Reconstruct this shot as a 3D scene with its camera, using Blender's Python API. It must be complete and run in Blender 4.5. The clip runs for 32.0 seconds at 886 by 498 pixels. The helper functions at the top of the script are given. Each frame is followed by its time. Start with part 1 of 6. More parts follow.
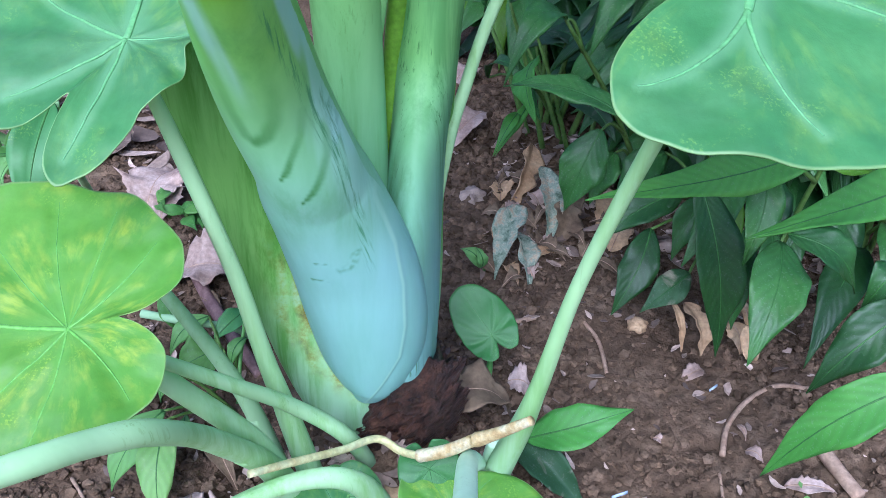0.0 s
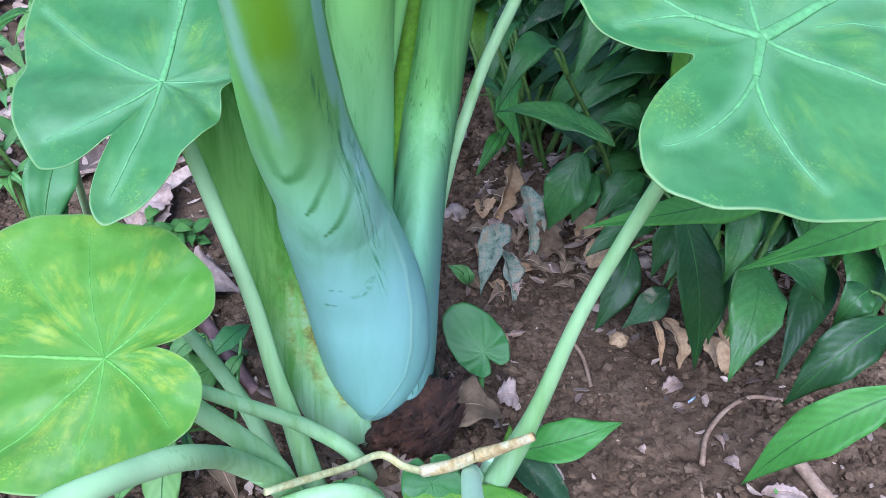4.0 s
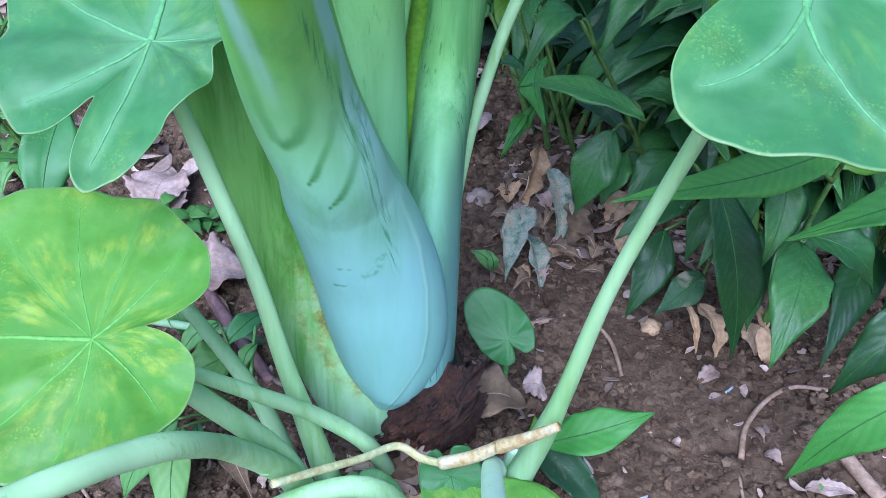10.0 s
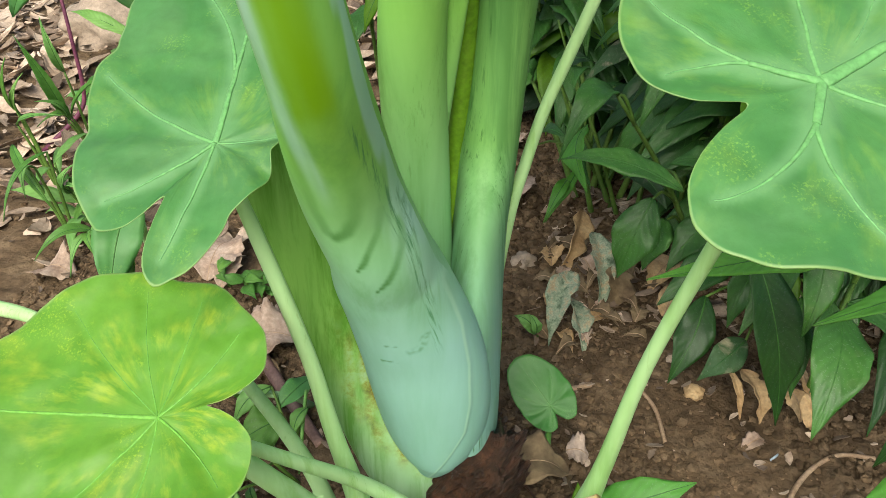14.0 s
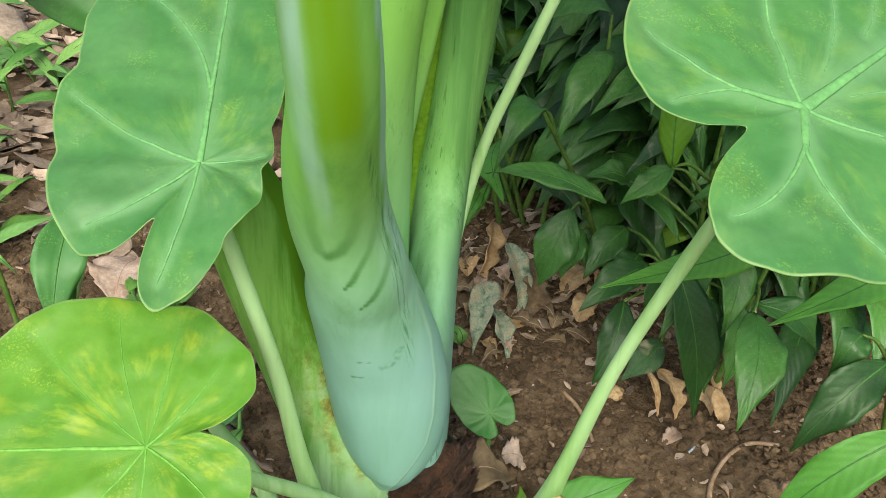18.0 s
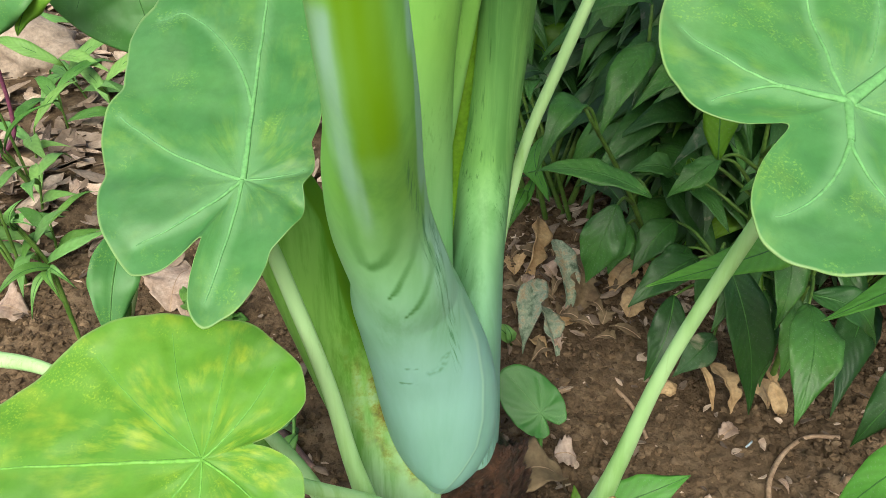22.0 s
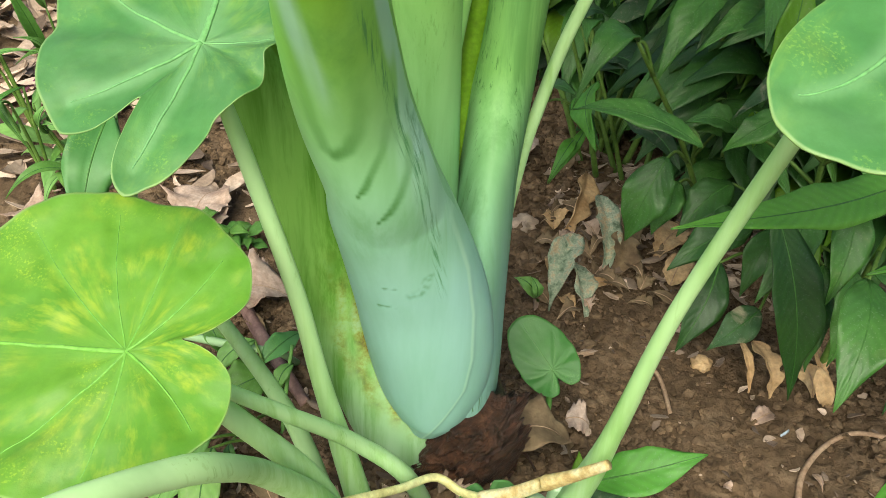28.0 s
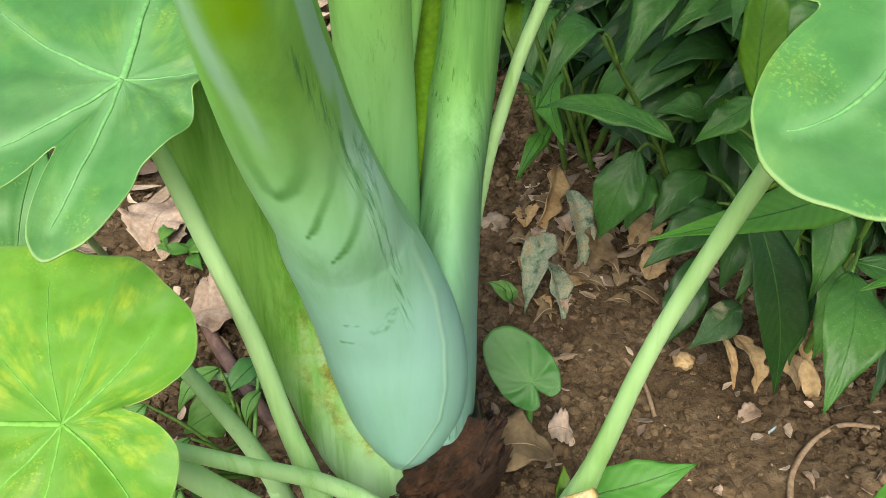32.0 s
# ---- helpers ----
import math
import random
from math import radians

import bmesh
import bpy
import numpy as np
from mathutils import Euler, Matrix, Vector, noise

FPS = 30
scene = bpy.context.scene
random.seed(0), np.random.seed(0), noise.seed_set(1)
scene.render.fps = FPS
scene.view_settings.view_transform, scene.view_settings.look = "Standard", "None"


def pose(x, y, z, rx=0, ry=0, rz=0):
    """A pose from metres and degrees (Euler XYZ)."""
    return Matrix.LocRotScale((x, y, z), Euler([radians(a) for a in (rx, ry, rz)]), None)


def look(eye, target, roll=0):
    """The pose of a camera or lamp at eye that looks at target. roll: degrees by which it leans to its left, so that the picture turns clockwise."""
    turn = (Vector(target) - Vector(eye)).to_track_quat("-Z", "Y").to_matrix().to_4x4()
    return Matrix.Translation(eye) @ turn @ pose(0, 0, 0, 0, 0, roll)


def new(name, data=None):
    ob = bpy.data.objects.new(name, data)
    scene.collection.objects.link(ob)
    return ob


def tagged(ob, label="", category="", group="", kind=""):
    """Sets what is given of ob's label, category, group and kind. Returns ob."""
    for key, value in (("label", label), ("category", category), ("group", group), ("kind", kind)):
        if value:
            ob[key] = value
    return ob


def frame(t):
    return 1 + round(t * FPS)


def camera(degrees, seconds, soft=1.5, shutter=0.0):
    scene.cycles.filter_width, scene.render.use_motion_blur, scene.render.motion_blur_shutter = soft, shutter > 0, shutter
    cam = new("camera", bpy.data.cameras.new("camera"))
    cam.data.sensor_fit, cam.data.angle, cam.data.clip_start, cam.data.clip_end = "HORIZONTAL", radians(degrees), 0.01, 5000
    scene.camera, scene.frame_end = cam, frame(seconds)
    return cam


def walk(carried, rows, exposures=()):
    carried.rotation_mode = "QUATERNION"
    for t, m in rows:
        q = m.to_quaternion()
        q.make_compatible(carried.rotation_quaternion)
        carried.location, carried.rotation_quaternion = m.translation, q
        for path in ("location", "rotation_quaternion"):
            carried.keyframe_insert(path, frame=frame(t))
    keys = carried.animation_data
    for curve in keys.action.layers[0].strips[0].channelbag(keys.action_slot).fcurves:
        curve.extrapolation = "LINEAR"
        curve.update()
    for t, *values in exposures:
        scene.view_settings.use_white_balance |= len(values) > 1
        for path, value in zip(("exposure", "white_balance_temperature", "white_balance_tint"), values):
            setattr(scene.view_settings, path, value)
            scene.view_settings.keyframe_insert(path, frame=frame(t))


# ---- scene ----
cam = camera(56.8, 32.0, soft=0.7)
PATH = [
    (0, (0.045, 0.031, 0.754), (0.012, 1.62, -0.46), 1.8),
    (0.5, (0.051, 0.014, 0.734), (0.022, 1.586, -0.502), 2.8),
    (1, (0.067, -0.012, 0.69), (0.039, 1.548, -0.562), 3.5),
    (1.5, (0.056, 0.002, 0.684), (0.014, 1.553, -0.578), 3.6),
    (2, (0.054, 0.027, 0.683), (0.012, 1.583, -0.573), 3.4),
    (2.5, (0.06, 0.029, 0.696), (0.02, 1.6, -0.541), 2.9),
    (3, (0.05, -0.022, 0.766), (0.029, 1.567, -0.448), 2.7),
    (3.5, (0.014, 0.012, 0.79), (0.038, 1.607, -0.416), 3.2),
    (5.5, (-0.007, 0.013, 0.789), (0.122, 1.614, -0.402), 5.2),
    (6, (-0.001, 0.022, 0.779), (0.126, 1.618, -0.419), 5.2),
    (6.5, (-0.005, 0.022, 0.778), (0.111, 1.616, -0.424), 4.9),
    (7, (-0.003, 0.026, 0.767), (0.098, 1.618, -0.44), 4.3),
    (7.5, (-0.002, 0.038, 0.764), (0.08, 1.631, -0.442), 3.6),
    (8, (-0.001, 0.041, 0.77), (0.06, 1.635, -0.436), 2.8),
    (8.5, (0.001, 0.042, 0.772), (0.038, 1.637, -0.434), 2.1),
    (9, (0.016, 0.043, 0.756), (0.036, 1.638, -0.451), 2.0),
    (9.5, (0.013, 0.039, 0.759), (0.018, 1.632, -0.451), 1.9),
    (10, (0.016, 0.041, 0.748), (0.008, 1.632, -0.463), 1.9),
    (10.5, (0.016, 0.022, 0.775), (-0.021, 1.618, -0.43), 1.5),
    (11, (0.017, 0.03, 0.762), (-0.043, 1.632, -0.435), 1.1),
    (11.5, (0.018, 0.033, 0.766), (-0.063, 1.639, -0.423), 0.6),
    (12, (0.017, 0.027, 0.778), (-0.087, 1.644, -0.394), 0.0),
    (12.5, (0.022, 0.029, 0.79), (-0.095, 1.656, -0.366), -0.5),
    (13, (0.025, 0.027, 0.793), (-0.097, 1.663, -0.35), -0.8),
    (13.5, (0.023, 0.029, 0.791), (-0.107, 1.673, -0.34), -0.9),
    (14, (0.021, 0.029, 0.79), (-0.108, 1.681, -0.33), -0.7),
    (14.5, (0.023, 0.018, 0.804), (-0.096, 1.676, -0.309), -0.1),
    (16.5, (-0.065, 0.039, 0.756), (0.061, 1.711, -0.334), 5.5),
    (17, (-0.081, 0.042, 0.706), (0.085, 1.708, -0.388), 5.9),
    (17.5, (-0.065, 0.047, 0.734), (0.13, 1.715, -0.353), 5.5),
    (18, (-0.067, 0.02, 0.799), (0.134, 1.684, -0.292), 4.2),
    (18.5, (-0.071, 0.014, 0.805), (0.131, 1.674, -0.291), 2.8),
    (19, (-0.068, 0.023, 0.788), (0.129, 1.68, -0.314), 1.6),
    (19.5, (-0.063, 0.031, 0.789), (0.129, 1.687, -0.317), 0.8),
    (20, (-0.057, 0.026, 0.799), (0.121, 1.681, -0.309), 0.2),
    (20.5, (-0.06, 0.022, 0.801), (0.105, 1.679, -0.308), -0.3),
    (21, (-0.062, 0.028, 0.798), (0.086, 1.684, -0.313), -0.5),
    (21.5, (-0.062, 0.028, 0.803), (0.06, 1.687, -0.307), -0.5),
    (22, (-0.062, 0.023, 0.808), (0.019, 1.687, -0.298), -0.1),
    (22.5, (-0.039, 0.025, 0.794), (-0.007, 1.697, -0.302), 0.2),
    (23, (-0.018, 0.03, 0.796), (-0.03, 1.716, -0.28), 0.2),
    (23.5, (0.005, 0.034, 0.809), (-0.041, 1.728, -0.253), -0.0),
    (24, (0.014, 0.03, 0.81), (-0.053, 1.734, -0.235), -0.5),
    (24.5, (0.011, 0.023, 0.808), (-0.062, 1.73, -0.231), -0.8),
    (26.5, (0.007, 0.03, 0.795), (-0.1, 1.717, -0.275), 0.6),
    (27, (-0.007, -0.002, 0.753), (-0.123, 1.665, -0.346), 1.4),
    (27.5, (-0.006, 0.024, 0.747), (-0.115, 1.674, -0.379), 1.6),
    (28, (0.004, 0.062, 0.725), (-0.092, 1.69, -0.434), 2.1),
    (28.5, (-0.007, 0.075, 0.703), (-0.088, 1.676, -0.493), 2.2),
    (29, (-0.01, 0.083, 0.699), (-0.078, 1.666, -0.523), 2.1),
    (29.5, (-0.005, 0.088, 0.677), (-0.061, 1.652, -0.569), 2.0),
    (30, (0.002, 0.11, 0.676), (-0.04, 1.669, -0.577), 1.8),
    (30.5, (-0.002, 0.12, 0.672), (-0.034, 1.682, -0.576), 1.4),
    (31, (-0.003, 0.12, 0.699), (-0.04, 1.7, -0.527), 0.5),
    (31.5, (0.004, 0.118, 0.713), (-0.026, 1.711, -0.496), 0.2),
    (32, (0.01, 0.115, 0.728), (-0.025, 1.72, -0.464), 0.0),
]
walk(cam, [(t, look(eye, target, roll)) for t, eye, target, roll in PATH],
     [(0, 1.01, 4800, 23), (3, 0.99, 4800, 23), (7, 0.98, 4640, 24), (12, 0.96, 4640, 24), (13.0, 0.92, 5250, 18), (14, 0.86, 6800, 4), (24, 0.88, 6700, 4), (28, 0.99, 6950, 4), (32, 1.01, 6950, 4)])

# ---- world, sun ----
SUN_EL, SUN_ROT = 48.0, 190.0
world = bpy.data.worlds.new("sky")
scene.world = world
world.use_nodes = True
wn = world.node_tree
sky = wn.nodes.new("ShaderNodeTexSky")
sky.sky_type = 'NISHITA'
sky.sun_disc = False
sky.sun_elevation, sky.sun_rotation = radians(SUN_EL), radians(SUN_ROT)
sky.air_density, sky.dust_density = 1.0, 4.0
wn.links.new(sky.outputs[0], wn.nodes["Background"].inputs[0])
wn.nodes["Background"].inputs[1].default_value = 0.1
sun = new("sun", bpy.data.lights.new("sun", 'SUN'))
sun.data.energy, sun.data.angle, sun.data.color = 2.1, radians(42), (1.0, 0.97, 0.92)
sun.matrix_world = look((-0.65, -2.9, 4.05), (0.0, 0.7, 0.0))


# ---- materials ----
def material(name, rough=0.6, spec=0.4):
    m = bpy.data.materials.new(name)
    m.use_nodes = True
    nt = m.node_tree
    b = nt.nodes["Principled BSDF"]
    b.inputs["Roughness"].default_value = rough
    b.inputs["Specular IOR Level"].default_value = spec
    return m, nt, b


def nd(nt, kind, **kw):
    n = nt.nodes.new(kind)
    for k, v in kw.items():
        if k in n.inputs:
            n.inputs[k].default_value = v
    return n


def noise_tex(nt, scale, detail=4.0, rough=0.55, stretch=None, distort=0.0):
    tc = nt.nodes.new("ShaderNodeTexCoord")
    n = nd(nt, "ShaderNodeTexNoise", Scale=scale, Detail=detail, Roughness=rough, Distortion=distort)
    if stretch:
        mp = nt.nodes.new("ShaderNodeMapping")
        mp.inputs["Scale"].default_value = stretch
        nt.links.new(tc.outputs["Object"], mp.inputs[0])
        nt.links.new(mp.outputs[0], n.inputs["Vector"])
    else:
        nt.links.new(tc.outputs["Object"], n.inputs["Vector"])
    return n.outputs[0]


def ramp(nt, fac, stops):
    r = nt.nodes.new("ShaderNodeValToRGB")
    e = r.color_ramp.elements
    while len(e) < len(stops):
        e.new(0.5)
    for el, (p, c) in zip(e, stops):
        el.position, el.color = p, (*c, 1)
    nt.links.new(fac, r.inputs[0])
    return r.outputs[0]


def mix(nt, fac, a, b, how='MIX'):
    m = nt.nodes.new("ShaderNodeMix")
    m.data_type, m.blend_type = 'RGBA', how
    for sock, val in ((m.inputs[0], fac), (m.inputs[6], a), (m.inputs[7], b)):
        if isinstance(val, (int, float)):
            sock.default_value = val
        elif isinstance(val, tuple):
            sock.default_value = (*val, 1)
        else:
            nt.links.new(val, sock)
    return m.outputs[2]


def bump(nt, b, height, strength=0.3, dist=0.002):
    n = nd(nt, "ShaderNodeBump", Strength=strength, Distance=dist)
    nt.links.new(height, n.inputs["Height"])
    nt.links.new(n.outputs[0], b.inputs["Normal"])


def translucent(m, colour, amount):
    """Lets some light through a leaf."""
    nt = m.node_tree
    b, out = nt.nodes["Principled BSDF"], nt.nodes["Material Output"]
    t = nt.nodes.new("ShaderNodeBsdfTranslucent")
    if isinstance(colour, tuple):
        t.inputs[0].default_value = (*colour, 1)
    else:
        nt.links.new(colour, t.inputs[0])
    s = nt.nodes.new("ShaderNodeMixShader")
    s.inputs[0].default_value = amount
    nt.links.new(b.outputs[0], s.inputs[1])
    nt.links.new(t.outputs[0], s.inputs[2])
    nt.links.new(s.outputs[0], out.inputs[0])


def attribute(nt, name):
    n = nt.nodes.new("ShaderNodeAttribute")
    n.attribute_name = name
    return n.outputs["Vector"]


def scaled_noise(nt, vec, scale, detail=4.0, rough=0.55):
    mp = nt.nodes.new("ShaderNodeMapping")
    mp.inputs["Scale"].default_value = scale
    nt.links.new(vec, mp.inputs[0])
    n = nd(nt, "ShaderNodeTexNoise", Scale=1.0, Detail=detail, Roughness=rough)
    nt.links.new(mp.outputs[0], n.inputs["Vector"])
    return n.outputs[0]


def leaf_material(name, dark, mid, light, blotch, blotch_amount=0.5, rough=0.45, vein_relief=0.4, kind="blade", rim=(0.42, 0.60, 0.22), through_light=0.28, vein_tint=(0.22, 0.45, 0.20), tones=(0.45, 1.38)):
    """kind blade: a heart-shaped leaf, streaked outwards from its joint; lance: a ginger leaf with fine parallel veins."""
    m, nt, b = material(name, rough, 0.42 if kind == "blade" else 0.34)
    base = ramp(nt, noise_tex(nt, 16, 5), [(0.3, dark), (0.5, mid), (0.72, light)])
    if kind == "blade":
        vec = attribute(nt, "polar")
        feather = scaled_noise(nt, vec, (7, 7, 5.0), 5, 0.62)
        cloud = noise_tex(nt, 11, 4, 0.55, None, 0.5)
        base = mix(nt, 0.45, base, ramp(nt, cloud, [(0.32, dark), (0.5, mid), (0.66, light)]))
        stripes = ramp(nt, feather, [(0.46, (0, 0, 0)), (0.66, (1, 1, 1))])
        zones = ramp(nt, noise_tex(nt, 17, 3, 0.6), [(0.44, (0, 0, 0)), (0.62, (1, 1, 1))])
        col = mix(nt, mix(nt, 1.0, mix(nt, 1.0, stripes, zones, 'MULTIPLY'), (blotch_amount,) * 3, 'MULTIPLY'), base, blotch)
        bloom = ramp(nt, noise_tex(nt, 9, 4, 0.6, None, 0.8), [(0.48, (0, 0, 0)), (0.72, (0.35,) * 3)])
        col = mix(nt, bloom, col, tuple(min(1.0, c * 0.75 + 0.11) for c in light))
        sp = ramp(nt, noise_tex(nt, 520, 3, 0.65), [(0.52, (0, 0, 0)), (0.66, (1, 1, 1))])
        zone = ramp(nt, noise_tex(nt, 24, 3, 0.6), [(0.55, (0, 0, 0)), (0.64, (1, 1, 1))])
        col = mix(nt, mix(nt, 1.0, mix(nt, 1.0, sp, zone, 'MULTIPLY'), (0.6,) * 3, 'MULTIPLY'), col, tuple(min(1.0, c * 1.25) for c in blotch))
        grain = ramp(nt, noise_tex(nt, 150, 4, 0.6), [(0.3, (0.9, 0.92, 0.88)), (0.7, (1.07, 1.05, 1.07))])
        col = mix(nt, 1.0, col, grain, 'MULTIPLY')
        glow = nt.nodes.new("ShaderNodeAttribute")
        glow.attribute_name = "by_vein"
        col = mix(nt, mix(nt, 1.0, glow.outputs["Color"], (0.6,) * 3, 'MULTIPLY'), col, vein_tint)
        sep = nt.nodes.new("ShaderNodeSeparateXYZ")
        nt.links.new(vec, sep.inputs[0])
        edge = ramp(nt, sep.outputs[2], [(0.984, (0, 0, 0)), (0.995, (1, 1, 1))])
        col = mix(nt, mix(nt, 1.0, edge, (0.5,) * 3, 'MULTIPLY'), col, rim)
        hmix = mix(nt, 0.6, feather, noise_tex(nt, 75, 6, 0.62))
    else:
        vec = attribute(nt, "leaf")
        wv = nd(nt, "ShaderNodeTexWave", Scale=42.0, Distortion=1.2, Detail=2.0)
        wv.inputs["Detail Scale"].default_value = 2.0
        wv.bands_direction = 'DIAGONAL'
        flat = nt.nodes.new("ShaderNodeMapping")
        flat.inputs["Scale"].default_value = (1, 1, 0)
        nt.links.new(vec, flat.inputs[0])
        nt.links.new(flat.outputs[0], wv.inputs["Vector"])
        lines = ramp(nt, wv.outputs["Fac"], [(0.0, (0.91,) * 3), (1.0, (1.05,) * 3)])
        spots = ramp(nt, noise_tex(nt, 45, 4, 0.6, distort=0.6), [(0.56, (0, 0, 0)), (0.74, (1, 1, 1))])
        dust = ramp(nt, noise_tex(nt, 420, 3, 0.65), [(0.58, (0, 0, 0)), (0.68, (1, 1, 1))])
        col = mix(nt, mix(nt, 1.0, spots, (blotch_amount,) * 3, 'MULTIPLY'), base, blotch)
        col = mix(nt, 1.0, col, lines, 'MULTIPLY')
        col = mix(nt, mix(nt, 1.0, dust, (0.16,) * 3, 'MULTIPLY'), col, (0.4, 0.45, 0.38))
        info = nt.nodes.new("ShaderNodeObjectInfo")
        col = mix(nt, 1.0, col, ramp(nt, info.outputs["Random"], [(0.0, (tones[0], tones[0] * 1.1, tones[0] * 1.15)), (0.5, (0.9, 0.92, 0.92)), (1.0, (tones[1], tones[1] * 0.93, tones[1] * 0.87))]), 'MULTIPLY')
        sep = nt.nodes.new("ShaderNodeSeparateXYZ")
        nt.links.new(vec, sep.inputs[0])
        frayed = nt.nodes.new("ShaderNodeMath")
        frayed.operation = 'MULTIPLY_ADD'
        frayed.inputs[1].default_value = 0.10
        nt.links.new(noise_tex(nt, 70, 4, 0.6), frayed.inputs[0])
        nt.links.new(sep.outputs[2], frayed.inputs[2])
        some = ramp(nt, info.outputs["Random"], [(0.35, (0, 0, 0)), (0.5, (1, 1, 1))])
        dry = mix(nt, 1.0, ramp(nt, frayed.outputs[0], [(1.0, (0, 0, 0)), (1.03, (0.9,) * 3)]), some, 'MULTIPLY')
        col = mix(nt, dry, col, (0.36, 0.27, 0.12))
        hmix = mix(nt, 0.72, wv.outputs["Color"], noise_tex(nt, 70, 5, 0.6))
    nt.links.new(col, b.inputs["Base Color"])
    bump(nt, b, hmix, vein_relief, 0.002)
    translucent(m, mix(nt, 0.4, col, (0.35, 0.55, 0.03)), through_light)
    return m


def petiole_material(name, low, high, z0, z1, fleck, fleck_amount=0.5, rough=0.5, streaks=0.0, dashes=0.35):
    """Waxy bloom near the foot, greener further up, with streaks along the stalk."""
    m, nt, b = material(name, rough + 0.05, 0.22)
    tc = nt.nodes.new("ShaderNodeTexCoord")
    sep = nt.nodes.new("ShaderNodeSeparateXYZ")
    nt.links.new(tc.outputs["Object"], sep.inputs[0])
    rg = nt.nodes.new("ShaderNodeMapRange")
    for k, v in (("From Min", z0), ("From Max", z1)):
        rg.inputs[k].default_value = v
    nz = noise_tex(nt, 12, 3, 0.5, (1, 1, 0.35))
    add = nt.nodes.new("ShaderNodeMath")
    add.operation = 'MULTIPLY_ADD'
    add.inputs[1].default_value, add.inputs[2].default_value = 0.16, -0.08
    nt.links.new(nz, add.inputs[0])
    add2 = nt.nodes.new("ShaderNodeMath")
    add2.operation = 'ADD'
    nt.links.new(sep.outputs[2], rg.inputs[0])
    nt.links.new(rg.outputs[0], add2.inputs[0])
    nt.links.new(add.outputs[0], add2.inputs[1])
    col = mix(nt, add2.outputs[0], low, high)
    st = ramp(nt, noise_tex(nt, 60, 5, 0.7, (1, 1, 0.06)), [(0.44 - streaks, (0, 0, 0)), (0.64 - streaks, (1, 1, 1))])
    ar = ramp(nt, noise_tex(nt, 13, 3, 0.55, (1, 1, 0.3)), [(0.44 - streaks, (0, 0, 0)), (0.60 - streaks, (1, 1, 1))])
    both = mix(nt, 1.0, st, ar, 'MULTIPLY')
    amt = mix(nt, 1.0, both, (fleck_amount,) * 3, 'MULTIPLY')
    col = mix(nt, amt, col, fleck)
    col = mix(nt, 1.0, col, ramp(nt, noise_tex(nt, 35, 4, 0.6, (1, 1, 0.08)), [(0.3, (0.86, 0.90, 0.84)), (0.7, (1.08, 1.05, 1.10))]), 'MULTIPLY')
    dash = ramp(nt, noise_tex(nt, 330, 4, 0.7, (1, 1, 0.022)), [(0.56, (0, 0, 0)), (0.64, (1, 1, 1))])
    where = ramp(nt, noise_tex(nt, 28, 3, 0.6, (1, 1, 0.16)), [(0.5, (0, 0, 0)), (0.6, (1, 1, 1))])
    col = mix(nt, mix(nt, 1.0, mix(nt, 1.0, dash, where, 'MULTIPLY'), (dashes,) * 3, 'MULTIPLY'), col, tuple(c * 0.7 for c in fleck))
    nt.links.new(col, b.inputs["Base Color"])
    bump(nt, b, noise_tex(nt, 90, 4, 0.6, (1, 1, 0.05)), 0.2, 0.001)
    return m


def plain_material(name, stops, scale, rough=0.8, relief=0.4, dist=0.003, stretch=None, spec=0.3):
    m, nt, b = material(name, rough, spec)
    n = noise_tex(nt, scale, 6, 0.65, stretch)
    col = ramp(nt, n, stops)
    fine = ramp(nt, noise_tex(nt, scale * 6, 3), [(0.3, (0.75,) * 3), (0.7, (1.15,) * 3)])
    nt.links.new(mix(nt, 1.0, col, fine, 'MULTIPLY'), b.inputs["Base Color"])
    bump(nt, b, noise_tex(nt, scale * 3, 6, 0.7, stretch), relief, dist)
    return m


TARO = leaf_material("taro_leaf", (0.060, 0.215, 0.058), (0.082, 0.27, 0.076), (0.12, 0.33, 0.092), (0.26, 0.45, 0.08), 0.5, vein_tint=(0.20, 0.43, 0.19))
TARO_LIME = leaf_material("taro_leaf_lime", (0.095, 0.285, 0.024), (0.125, 0.335, 0.032), (0.16, 0.375, 0.038), (0.36, 0.50, 0.045), 0.9, vein_tint=(0.15, 0.385, 0.055))
TARO_FRESH = leaf_material("taro_leaf_fresh", (0.085, 0.28, 0.035), (0.11, 0.335, 0.045), (0.15, 0.38, 0.055), (0.26, 0.46, 0.07), 0.4, vein_tint=(0.24, 0.48, 0.16))
TARO_DARK = leaf_material("taro_leaf_dark", (0.03, 0.15, 0.028), (0.045, 0.195, 0.035), (0.065, 0.24, 0.045), (0.1, 0.28, 0.06), 0.3, rim=(0.12, 0.3, 0.08), vein_tint=(0.10, 0.28, 0.08))
VEIN = plain_material("leaf_vein", [(0.3, (0.125, 0.335, 0.11)), (0.7, (0.16, 0.385, 0.135))], 40, 0.5, 0.1, 0.001)
VEIN_LIME = plain_material("leaf_vein_lime", [(0.3, (0.14, 0.375, 0.05)), (0.7, (0.18, 0.42, 0.075))], 40, 0.5, 0.1, 0.001)
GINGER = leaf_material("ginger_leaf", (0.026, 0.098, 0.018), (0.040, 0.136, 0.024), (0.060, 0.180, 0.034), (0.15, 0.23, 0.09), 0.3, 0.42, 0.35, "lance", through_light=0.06)
